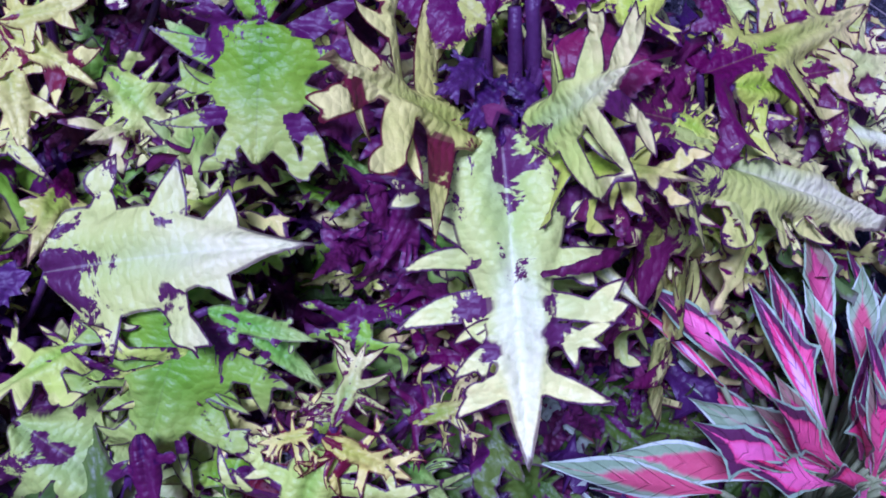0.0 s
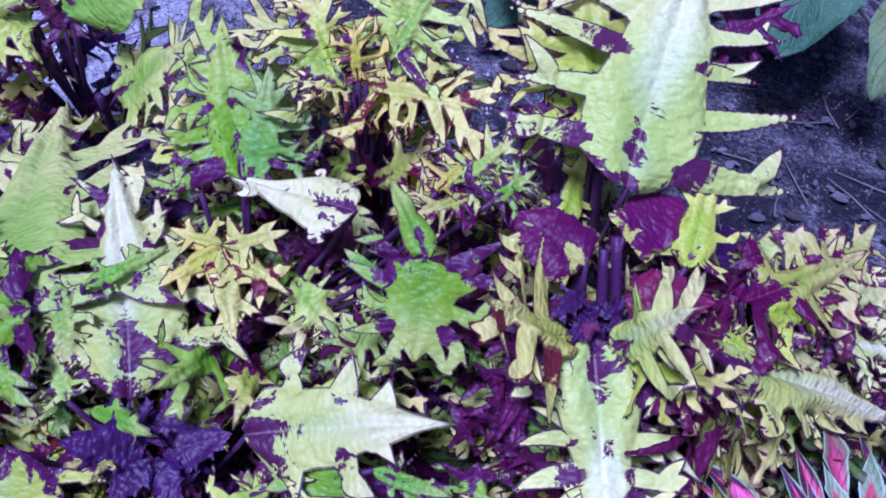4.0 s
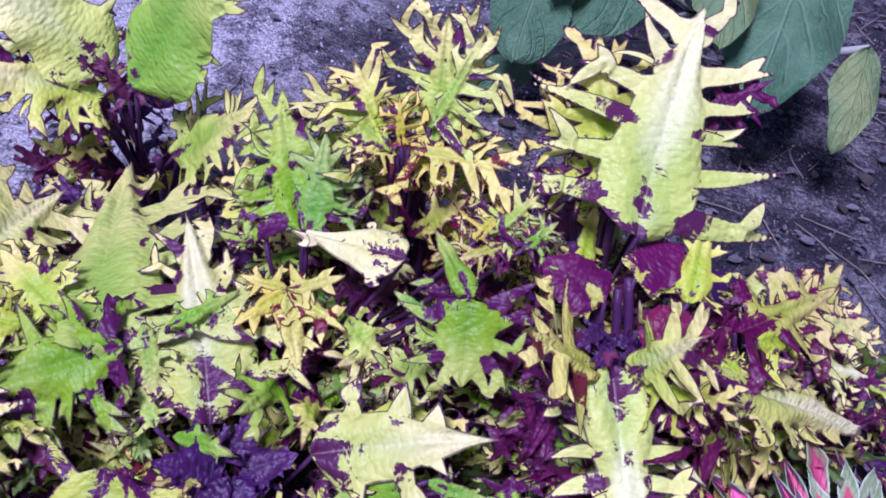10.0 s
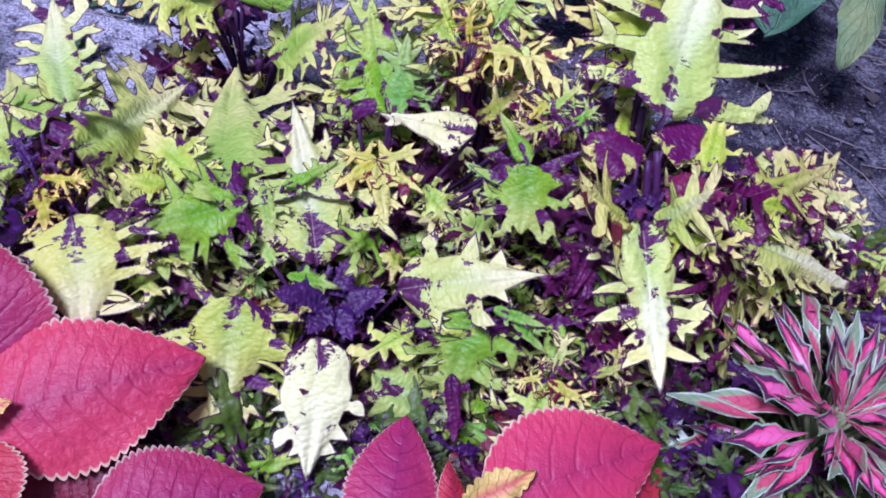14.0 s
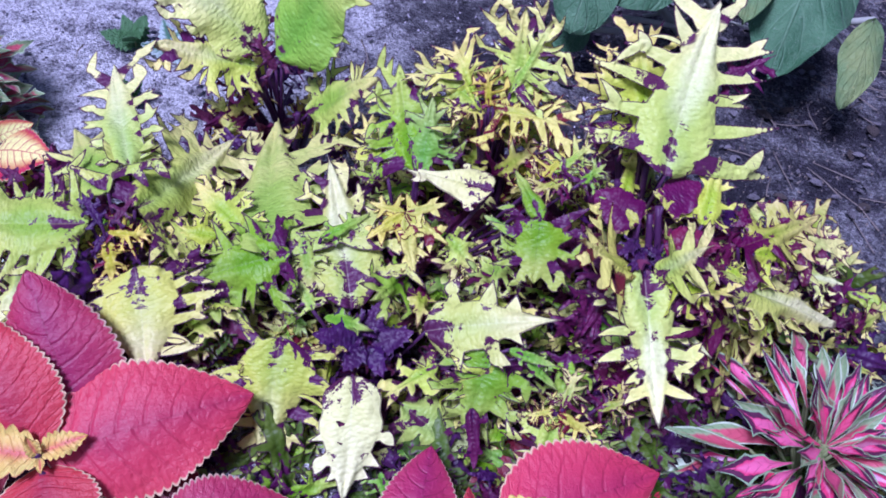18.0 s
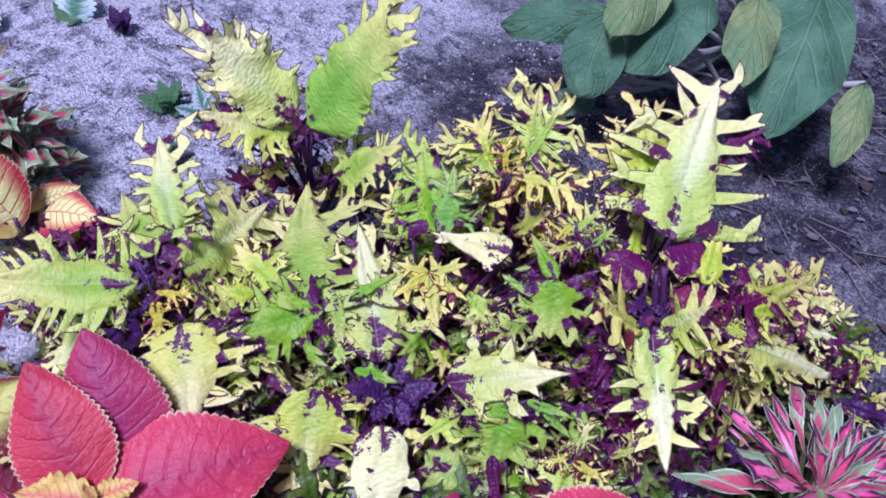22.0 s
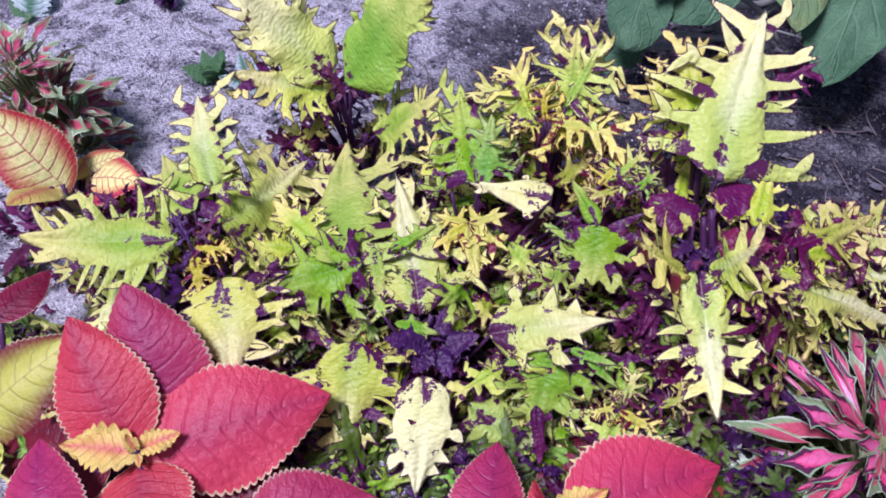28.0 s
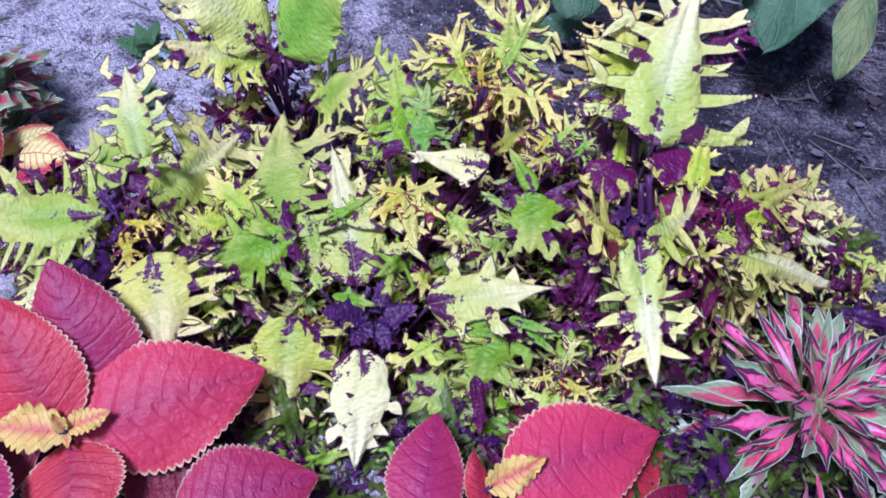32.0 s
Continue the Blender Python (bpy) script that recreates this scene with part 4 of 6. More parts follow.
leaf(middle_back, (-0.109, 0.198, 0.146), (-0.130, 0.192, 0.154), YELLOW, w=0.1, n=4, fl=0.5, ruffle=0.6, head=middle_back_head)
leaf(middle_back, (-0.107, 0.200, 0.149), (-0.111, 0.207, 0.172), YELLOW, w=0.1, n=4, fl=0.5, ruffle=0.6, head=middle_back_head)
leaf(middle_back, (-0.100, 0.201, 0.144), (-0.083, 0.188, 0.137), YELLOW, w=0.1, n=4, fl=0.5, ruffle=0.6, head=middle_back_head)
small_leaves(middle_back, middle_back_head, 78, 0.060, 0.025, 0.115, [LIME, YELLOW, MIXED, MIXED, LIME, GREEN], 13, lean=0.7)

back = thing("coleus_plant", (-0.248, 0.278, 0.014), "fringed coleus, lime and cream blotched purple on tall dark branching stems", "coleus", "coleus plants in the bed")
back_head = (-0.253, 0.263, 0.116)
stems(back, (-0.248, 0.278, 0.014), [(-0.253, 0.263, 0.110), (-0.224, 0.256, 0.092), (-0.271, 0.257, 0.090), (-0.268, 0.261, 0.088), (-0.259, 0.256, 0.104), (-0.233, 0.247, 0.093)], 0.0028)
leaf(back, (-0.258, 0.268, 0.127), (-0.312, 0.267, 0.198), BUTTER, roll=-12, w=0.34, n=7, fl=0.26, crown=0.9, droop=0.02, ruffle=0.45, label="pale lime leaf with a ragged fringe", head=back_head, fan=(-10, 75), fw=0.032, tongue=0.03, span=(0.05, 0.98), fork=0.6, seed=102)
leaf(back, (-0.245, 0.266, 0.124), (-0.187, 0.267, 0.216), BRIGHT_GREEN, w=0.36, n=6, fl=0.22, crown=1.1, droop=0.02, ruffle=0.3, label="bright green strongly veined leaf", head=back_head, fan=(5, 75), fw=0.03, span=(0.2, 0.98), fork=0.6, spear=0.5, q=2.4)
leaf(back, (-0.261, 0.263, 0.117), (-0.316, 0.236, 0.152), PALE, w=0.2, n=7, fl=0.28, ruffle=0.5, head=back_head)
leaf(back, (-0.226, 0.251, 0.091), (-0.181, 0.232, 0.141), LIME, w=0.28, n=6, fl=0.25, head=back_head)
leaf(back, (-0.249, 0.263, 0.116), (-0.261, 0.266, 0.141), WINE, w=0.15, n=4, fl=0.4, ruffle=0.7, head=back_head)
leaf(back, (-0.245, 0.264, 0.119), (-0.232, 0.264, 0.143), WINE, w=0.15, n=4, fl=0.4, ruffle=0.7, head=back_head)
leaf(back, (-0.257, 0.259, 0.110), (-0.283, 0.243, 0.110), WINE, w=0.15, n=4, fl=0.4, ruffle=0.7, head=back_head)
leaf(back, (-0.263, 0.272, 0.094), (-0.283, 0.237, 0.088), YELLOW, w=0.2, n=4, fl=0.3, ruffle=0.7, head=back_head)
small_leaves(back, back_head, 31, 0.035, 0.030, 0.105, [WINE, DARK, MIXED, YELLOW], 14, lean=0.6)

side = thing("coleus_plant", (-0.316, 0.127, 0.019), "fringed coleus, lime and cream blotched purple round a violet heart", "coleus", "coleus plants in the bed")
side_head = (-0.321, 0.112, 0.106)
stems(side, (-0.316, 0.127, 0.019), [(-0.321, 0.112, 0.100), (-0.333, 0.124, 0.089), (-0.303, 0.114, 0.091), (-0.344, 0.094, 0.083)], 0.0028)
leaf(side, (-0.327, 0.110, 0.115), (-0.425, 0.096, 0.114), LIME, w=0.25, n=9, fl=0.24, ruffle=0.4, droop=0.02, label="broad lime leaf fringed all round", head=side_head, fan=(-10, 55), fork=0.3, fw=0.022, spear=0.4, pk=0.35, q=1.6)
leaf(side, (-0.303, 0.118, 0.120), (-0.262, 0.210, 0.096), PALE, w=0.22, n=6, fl=0.3, q=1.2, roll=12, droop=0.0, head=side_head, ruffle=0.25, seed=102)
leaf(side, (-0.312, 0.146, 0.127), (-0.343, 0.213, 0.144), PALE, w=0.2, n=6, fl=0.3, ruffle=0.25, droop=0.0, head=side_head, crown=0.8, seed=103, span=(0.05, 0.95))
leaf(side, (-0.319, 0.125, 0.125), (-0.366, 0.187, 0.118), LIME, w=0.22, n=5, fl=0.3, head=side_head, ruffle=0.25, seed=105)
leaf(side, (-0.299, 0.092, 0.101), (-0.278, 0.034, 0.075), BUTTER, w=0.46, n=6, fl=0.34, ruffle=0.2, droop=0.1, label="pale leaf with comb-like side lobes", head=side_head, fan=(-12, 22), fork=0.3, pk=0.2, waist=0.9, fw=0.034, spear=0.2, hook=0.4, q=1.8, span=(0.02, 0.78), seed=104)
leaf(side, (-0.315, 0.101, 0.112), (-0.311, 0.085, 0.095), YELLOW, w=0.25, n=4, fl=0.4, ruffle=0.7, head=side_head)
leaf(side, (-0.319, 0.107, 0.118), (-0.334, 0.124, 0.127), DARK, w=0.12, n=3, fl=0.2, head=side_head)
leaf(side, (-0.314, 0.108, 0.118), (-0.302, 0.124, 0.127), WINE, w=0.12, n=3, fl=0.2, head=side_head)
leaf(side, (-0.315, 0.104, 0.115), (-0.291, 0.109, 0.112), YELLOW, w=0.12, n=5, fl=0.4, ruffle=0.8, head=side_head)
leaf(side, (-0.317, 0.103, 0.113), (-0.325, 0.094, 0.105), DARK, w=0.25, n=3, fl=0.2, head=side_head)
leaf(side, (-0.309, 0.105, 0.109), (-0.298, 0.098, 0.097), DARK, w=0.25, n=3, fl=0.2, head=side_head)
leaf(side, (-0.363, 0.103, 0.088), (-0.380, 0.070, 0.070), PALE, w=0.25, n=6, fl=0.3, head=side_head)
leaf(side, (-0.337, 0.108, 0.094), (-0.348, 0.083, 0.073), PALE, w=0.25, n=6, fl=0.3, head=side_head)
small_leaves(side, side_head, 78, 0.075, 0.030, 0.100, [LIME, GREEN_IN_SHADE, MIXED, WINE, GREEN, DARK], 15)

inner = thing("coleus_plant", (-0.215, 0.150, 0.012), "fringed coleus, lime and cream blotched purple, leaves overlapping", "coleus", "coleus plants in the bed")
inner_head = (-0.220, 0.135, 0.091)
stems(inner, (-0.215, 0.150, 0.012), [(-0.220, 0.135, 0.085), (-0.210, 0.153, 0.062), (-0.244, 0.124, 0.064), (-0.217, 0.143, 0.063)], 0.0028)
leaf(inner, (-0.229, 0.108, 0.100), (-0.254, 0.238, 0.094), LIME, w=0.24, n=8, fl=0.3, ruffle=0.25, droop=0.02, q=1.4, head=inner_head, fan=(-10, 50), tongue=0.03, fw=0.028, seed=104)
leaf(inner, (-0.178, 0.093, 0.079), (-0.198, 0.180, 0.120), CREAM, w=0.26, n=7, fl=0.22, ruffle=0.25, droop=0.02, q=1.0, label="pale crinkled leaf with a long white tip", head=inner_head, tongue=0.035, fan=(0, 50), fw=0.022, spear=0.5)
leaf(inner, (-0.216, 0.114, 0.100), (-0.286, 0.089, 0.089), GREEN, w=0.22, n=7, fl=0.25, ruffle=0.6, head=inner_head)
leaf(inner, (-0.199, 0.122, 0.105), (-0.171, 0.141, 0.110), GREEN, w=0.12, n=2, fl=0.12, head=inner_head)
leaf(inner, (-0.260, 0.123, 0.099), (-0.291, 0.120, 0.105), LIME, w=0.25, n=6, fl=0.28, ruffle=0.6, head=inner_head)
leaf(inner, (-0.210, 0.125, 0.102), (-0.201, 0.097, 0.081), LIME, w=0.2, n=6, fl=0.3, ruffle=0.6, head=inner_head)
leaf(inner, (-0.247, 0.131, 0.098), (-0.280, 0.157, 0.111), LIME, w=0.25, n=6, fl=0.28, ruffle=0.6, head=inner_head)
small_leaves(inner, inner_head, 78, 0.070, 0.025, 0.090, [LIME, GREEN, GREEN_IN_SHADE, WINE, DARK], 16)

star = thing("coleus_plant", (-0.148, 0.166, 0.007), "fringed coleus, lime and cream blotched purple and a yellow star-shaped shoot", "coleus", "coleus plants in the bed")
star_head = (-0.153, 0.151, 0.103)
stems(star, (-0.148, 0.166, 0.007), [(-0.153, 0.151, 0.097), (-0.142, 0.150, 0.076), (-0.181, 0.163, 0.082), (-0.165, 0.133, 0.073)], 0.0028)
leaf(star, (-0.152, 0.143, 0.109), (-0.144, 0.111, 0.089), YELLOW, w=0.17, n=2, fl=0.2, ruffle=0.5, fw=0.05, head=star_head)
leaf(star, (-0.152, 0.143, 0.109), (-0.124, 0.131, 0.102), YELLOW, w=0.16, n=2, fl=0.3, ruffle=0.5, head=star_head, fw=0.06, fork=0.1)
leaf(star, (-0.152, 0.143, 0.109), (-0.176, 0.126, 0.103), YELLOW, w=0.16, n=2, fl=0.3, ruffle=0.5, head=star_head, fw=0.06, fork=0.1)
leaf(star, (-0.152, 0.144, 0.110), (-0.127, 0.147, 0.116), YELLOW, w=0.16, n=2, fl=0.3, ruffle=0.5, head=star_head, fw=0.06, fork=0.1)
leaf(star, (-0.152, 0.144, 0.110), (-0.175, 0.149, 0.110), YELLOW, w=0.16, n=2, fl=0.3, ruffle=0.5, head=star_head, fw=0.06, fork=0.1)
leaf(star, (-0.148, 0.169, 0.121), (-0.168, 0.218, 0.161), GREEN, w=0.2, n=7, fl=0.35, ruffle=0.5, droop=0.0, label="green leaf with a maroon heart", head=star_head)
leaf(star, (-0.164, 0.164, 0.117), (-0.187, 0.201, 0.137), LIME, w=0.1, n=4, fl=0.25, head=star_head)
leaf(star, (-0.146, 0.168, 0.120), (-0.138, 0.199, 0.154), GREEN, w=0.22, n=6, fl=0.3, ruffle=0.5, droop=0.0, head=star_head)
leaf(star, (-0.102, 0.147, 0.131), (-0.159, 0.172, 0.123), WHITE, w=0.2, n=2, fl=0.1, ruffle=0.3, q=1.0, roll=15, label="pale leaf turned to show its underside", head=star_head, tongue=0.05, pk=0.2, waist=0.9, fw=0.04)
leaf(star, (-0.074, 0.126, 0.131), (-0.090, 0.155, 0.143), GREEN, w=0.2, n=0, fl=0.1, label="smooth narrow green leaf", head=star_head)
leaf(star, (-0.075, 0.124, 0.133), (-0.078, 0.098, 0.108), GREEN, w=0.55, n=5, fl=0.45, ruffle=0.2, q=2.0, label="dark green lobed leaf with a maroon heart", head=star_head, fan=(-50, 50), fw=0.06, spear=0.5, fork=0.3, pk=0.35, waist=0.8, droop=0.0, seed=102)
leaf(star, (-0.092, 0.129, 0.117), (-0.106, 0.143, 0.116), GREEN, w=0.18, n=2, fl=0.15, head=star_head)
leaf(star, (-0.088, 0.116, 0.105), (-0.114, 0.121, 0.072), LIME, w=0.2, n=6, fl=0.3, ruffle=0.6, head=star_head)
leaf(star, (-0.126, 0.143, 0.095), (-0.104, 0.124, 0.080), LIME, w=0.25, n=6, fl=0.3, ruffle=0.6, head=star_head)
leaf(star, (-0.067, 0.158, 0.138), (-0.043, 0.176, 0.150), LIME, w=0.1, n=5, fl=0.5, ruffle=0.7, head=star_head)
leaf(star, (-0.073, 0.154, 0.137), (-0.056, 0.178, 0.145), YELLOW, w=0.1, n=5, fl=0.5, ruffle=0.7, head=star_head)
leaf(star, (-0.053, 0.150, 0.138), (-0.037, 0.163, 0.145), GREEN, w=0.15, n=5, fl=0.5, ruffle=0.7, head=star_head)
leaf(star, (-0.060, 0.154, 0.137), (-0.083, 0.147, 0.133), MIXED, w=0.15, n=5, fl=0.5, ruffle=0.7, head=star_head)
small_leaves(star, star_head, 117, 0.085, 0.020, 0.085, [LIME, WINE, GREEN, GREEN_IN_SHADE, MIXED, DARK], 17, lean=0.5)

front = thing("coleus_plant", (-0.163, 0.100, 0.008), "fringed coleus, lime and cream blotched purple below a dark violet heart", "coleus", "coleus plants in the bed")
front_head = (-0.168, 0.085, 0.058)
stems(front, (-0.163, 0.100, 0.008), [(-0.168, 0.085, 0.052), (-0.189, 0.093, 0.042), (-0.171, 0.081, 0.035), (-0.163, 0.073, 0.044)], 0.0028)
leaf(front, (-0.134, 0.084, 0.075), (-0.059, 0.083, 0.106), BUTTER, w=0.26, n=3, fl=0.18, ruffle=0.3, droop=0.03, q=1.0, label="cream leaf with a few broad lobes", head=front_head, fan=(-10, 35), span=(0.08, 0.72), fork=0.15, fw=0.042, spear=0.75, pk=0.28, tongue=0.03, waist=0.75, hook=0.25, seed=103)
leaf(front, (-0.173, 0.053, 0.069), (-0.167, -0.004, 0.029), WHITE, w=0.3, n=3, fl=0.14, ruffle=0.2, droop=0.06, q=1.2, label="whitish leaf with a maroon base", head=front_head, fan=(5, 40), span=(0.35, 0.82), fork=0.2, fw=0.042, spear=0.8, pk=0.35, tongue=0.06, waist=0.45, hook=0.3, seed=103)
leaf(front, (-0.171, 0.079, 0.067), (-0.197, 0.072, 0.080), DARK, w=0.46, n=4, fl=0.12, q=1.8, head=front_head, spear=0.85, ruffle=0.2, under=0.0, fork=0.0, fw=0.05)
leaf(front, (-0.167, 0.085, 0.065), (-0.163, 0.101, 0.079), DARK, w=0.46, n=4, fl=0.12, q=1.8, head=front_head, spear=0.85, ruffle=0.2, under=0.0, fork=0.0, fw=0.05)
leaf(front, (-0.164, 0.080, 0.064), (-0.141, 0.087, 0.071), DARK, w=0.46, n=4, fl=0.12, q=1.8, head=front_head, spear=0.85, ruffle=0.2, under=0.0, fork=0.0, fw=0.05)
leaf(front, (-0.166, 0.077, 0.065), (-0.156, 0.060, 0.061), DARK, w=0.46, n=4, fl=0.12, q=1.8, head=front_head, spear=0.85, ruffle=0.2, under=0.0, fork=0.0, fw=0.05)
leaf(front, (-0.169, 0.076, 0.066), (-0.179, 0.059, 0.065), DARK, w=0.46, n=4, fl=0.12, q=1.8, head=front_head, spear=0.85, ruffle=0.2, under=0.0, fork=0.0, fw=0.05)
leaf(front, (-0.216, 0.071, 0.075), (-0.218, 0.011, 0.027), PALE, w=0.34, n=6, fl=0.3, ruffle=0.25, q=1.1, head=front_head, fan=(-35, 40), tongue=0.035, fork=0.3, fw=0.032, pk=0.25, waist=0.7, seed=105)
leaf(front, (-0.094, 0.075, 0.077), (-0.109, 0.039, 0.043), GREEN, w=0.42, n=5, fl=0.3, ruffle=0.5, label="green leaf blotched maroon", head=front_head, fw=0.05, spear=0.5, fan=(-20, 55), waist=0.8)
leaf(front, (-0.094, 0.069, 0.072), (-0.083, 0.046, 0.035), LIME, w=0.2, n=5, fl=0.4, ruffle=0.6, head=front_head)
leaf(front, (-0.145, 0.055, 0.042), (-0.079, 0.022, 0.011), PALE, w=0.22, n=7, fl=0.22, ruffle=0.4, head=front_head)
leaf(front, (-0.105, 0.045, 0.059), (-0.099, 0.018, 0.035), WINE, w=0.14, n=2, fl=0.1)
leaf(front, (-0.087, 0.068, 0.085), (-0.059, 0.061, 0.080), GREEN, w=0.14, n=2, fl=0.1, head=front_head)
leaf(front, (-0.078, 0.068, 0.080), (-0.056, 0.055, 0.066), GREEN, w=0.14, n=1, fl=0.1, head=front_head)
leaf(front, (-0.200, 0.090, 0.078), (-0.211, 0.108, 0.088), LIME, w=0.2, n=5, fl=0.3, ruffle=0.6, head=front_head)
leaf(front, (-0.212, 0.064, 0.055), (-0.237, 0.059, 0.070), LIME, w=0.2, n=5, fl=0.3, ruffle=0.6, head=front_head)
small_leaves(front, front_head, 91, 0.085, 0.008, 0.042, [GREEN_IN_SHADE, GREEN, WINE, DARK, GREEN, DARK], 18)

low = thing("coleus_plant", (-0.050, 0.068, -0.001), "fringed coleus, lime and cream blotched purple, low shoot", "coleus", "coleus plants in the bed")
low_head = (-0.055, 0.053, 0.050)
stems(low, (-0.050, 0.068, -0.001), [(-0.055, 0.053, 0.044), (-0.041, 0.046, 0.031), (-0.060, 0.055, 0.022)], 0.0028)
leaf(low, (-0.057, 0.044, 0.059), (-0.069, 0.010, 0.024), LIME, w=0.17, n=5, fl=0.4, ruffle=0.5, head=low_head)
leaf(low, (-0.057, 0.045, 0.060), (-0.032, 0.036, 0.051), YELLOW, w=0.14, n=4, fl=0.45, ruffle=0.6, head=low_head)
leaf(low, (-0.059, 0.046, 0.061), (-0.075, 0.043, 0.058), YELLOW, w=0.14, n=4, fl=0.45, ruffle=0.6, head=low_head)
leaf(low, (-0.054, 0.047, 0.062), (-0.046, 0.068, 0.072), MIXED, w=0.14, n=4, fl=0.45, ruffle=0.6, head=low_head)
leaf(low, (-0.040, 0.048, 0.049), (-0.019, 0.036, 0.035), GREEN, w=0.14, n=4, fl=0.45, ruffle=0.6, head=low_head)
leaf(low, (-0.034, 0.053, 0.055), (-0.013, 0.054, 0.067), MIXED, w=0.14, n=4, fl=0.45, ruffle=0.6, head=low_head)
small_leaves(low, low_head, 65, 0.060, 0.004, 0.035, [GREEN_IN_SHADE, GREEN, WINE, DARK, GREEN_IN_SHADE], 19)

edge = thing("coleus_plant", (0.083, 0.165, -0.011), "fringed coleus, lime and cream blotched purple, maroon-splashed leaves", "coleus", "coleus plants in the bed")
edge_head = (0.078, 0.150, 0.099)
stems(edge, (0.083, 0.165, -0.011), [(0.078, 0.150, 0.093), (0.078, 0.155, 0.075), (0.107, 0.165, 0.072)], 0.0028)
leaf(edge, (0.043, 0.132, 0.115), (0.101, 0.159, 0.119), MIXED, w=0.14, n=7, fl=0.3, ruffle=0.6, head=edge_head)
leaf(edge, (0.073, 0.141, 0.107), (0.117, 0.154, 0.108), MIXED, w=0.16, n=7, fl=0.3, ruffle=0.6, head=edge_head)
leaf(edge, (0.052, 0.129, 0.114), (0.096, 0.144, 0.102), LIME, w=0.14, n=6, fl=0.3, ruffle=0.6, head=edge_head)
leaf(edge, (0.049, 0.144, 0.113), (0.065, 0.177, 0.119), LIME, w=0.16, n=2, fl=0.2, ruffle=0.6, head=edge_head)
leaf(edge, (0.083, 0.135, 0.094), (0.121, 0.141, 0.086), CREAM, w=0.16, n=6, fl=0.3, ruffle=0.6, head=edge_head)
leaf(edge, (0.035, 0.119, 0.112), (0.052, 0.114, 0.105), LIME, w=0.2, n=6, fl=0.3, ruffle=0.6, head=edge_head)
small_leaves(edge, edge_head, 65, 0.070, 0.015, 0.070, [LIME, MIXED, WINE, DARK, GREEN_IN_SHADE], 20)
small_leaves(edge, (0.005, 0.051, 0.125), 52, 0.060, 0.000, 0.030, [GREEN_IN_SHADE, GREEN_IN_SHADE, GREEN_IN_SHADE, DARK], 41)

crimson = thing("coleus_plant", (-0.323, 0.007, 0.020), "crimson coleus, scalloped leaves edged cream and a yellow young shoot", "coleus", "coleus plants in the bed")
crimson_head = (-0.328, -0.008, 0.064)
stems(crimson, (-0.323, 0.007, 0.020), [(-0.328, -0.008, 0.058)], 0.0035, STEM_GREEN)
oleaf(crimson, (-0.314, -0.006, 0.068), (-0.224, 0.031, 0.082), RED, w=0.37, teeth=22, roll=8, head=crimson_head)
oleaf(crimson, (-0.331, -0.007, 0.071), (-0.374, 0.039, 0.120), RED, w=0.36, teeth=22, roll=-5, head=crimson_head)
oleaf(crimson, (-0.312, 0.013, 0.068), (-0.342, 0.062, 0.128), MAGENTA, w=0.38, teeth=20, head=crimson_head)
oleaf(crimson, (-0.322, -0.018, 0.064), (-0.307, -0.065, 0.056), RED, w=0.55, teeth=20, head=crimson_head)
oleaf(crimson, (-0.353, -0.014, 0.050), (-0.447, 0.002, 0.034), DEEPRED, w=0.36, teeth=20, head=crimson_head)
oleaf(crimson, (-0.357, -0.073, 0.066), (-0.379, -0.008, 0.080), MAGENTA, w=0.34, teeth=20, head=crimson_head)
oleaf(crimson, (-0.301, -0.004, 0.045), (-0.239, -0.019, 0.042), DEEPRED, w=0.45, teeth=20, head=crimson_head)
oleaf(crimson, (-0.354, 0.008, 0.061), (-0.415, 0.012, 0.047), DEEPRED, w=0.45, teeth=20, head=crimson_head)
oleaf(crimson, (-0.325, -0.014, 0.076), (-0.366, -0.011, 0.072), YOUNG, w=0.3, teeth=8, droop=-0.1, depth=0.14, wave=0.09, fold=-0.35, head=crimson_head)
oleaf(crimson, (-0.321, -0.012, 0.076), (-0.301, -0.001, 0.078), YOUNG, w=0.3, teeth=8, droop=-0.1, depth=0.14, wave=0.09, fold=-0.35, head=crimson_head)
oleaf(crimson, (-0.323, -0.014, 0.077), (-0.327, -0.010, 0.088), YOUNG, w=0.3, teeth=8, droop=-0.1, depth=0.14, wave=0.09, fold=-0.35, head=crimson_head)
oleaf(crimson, (-0.322, -0.015, 0.074), (-0.319, -0.022, 0.072), YOUNG, w=0.3, teeth=8, droop=-0.1, depth=0.14, wave=0.09, fold=-0.35, head=crimson_head)

crimson_low = thing("coleus_plant", (-0.110, -0.009, 0.004), "crimson coleus, scalloped leaves edged cream, low among the fringed plants", "coleus", "coleus plants in the bed")
crimson_low_head = (-0.115, -0.024, 0.030)
stems(crimson_low, (-0.110, -0.009, 0.004), [(-0.115, -0.024, 0.024)], 0.0030, STEM_GREEN)
oleaf(crimson_low, (-0.132, -0.040, 0.050), (-0.127, 0.019, 0.064), MAGENTA, w=0.36, teeth=22, roll=10, head=crimson_low_head)
oleaf(crimson_low, (-0.081, -0.019, 0.058), (0.004, 0.014, 0.056), RED, w=0.36, teeth=22, head=crimson_low_head)
oleaf(crimson_low, (-0.253, -0.048, 0.056), (-0.188, -0.022, 0.060), MAGENTA, w=0.42, teeth=24, roll=0, head=crimson_low_head)
oleaf(crimson_low, (-0.100, -0.031, 0.045), (-0.103, -0.004, 0.060), RED, w=0.28, teeth=12, roll=30, head=crimson_low_head)
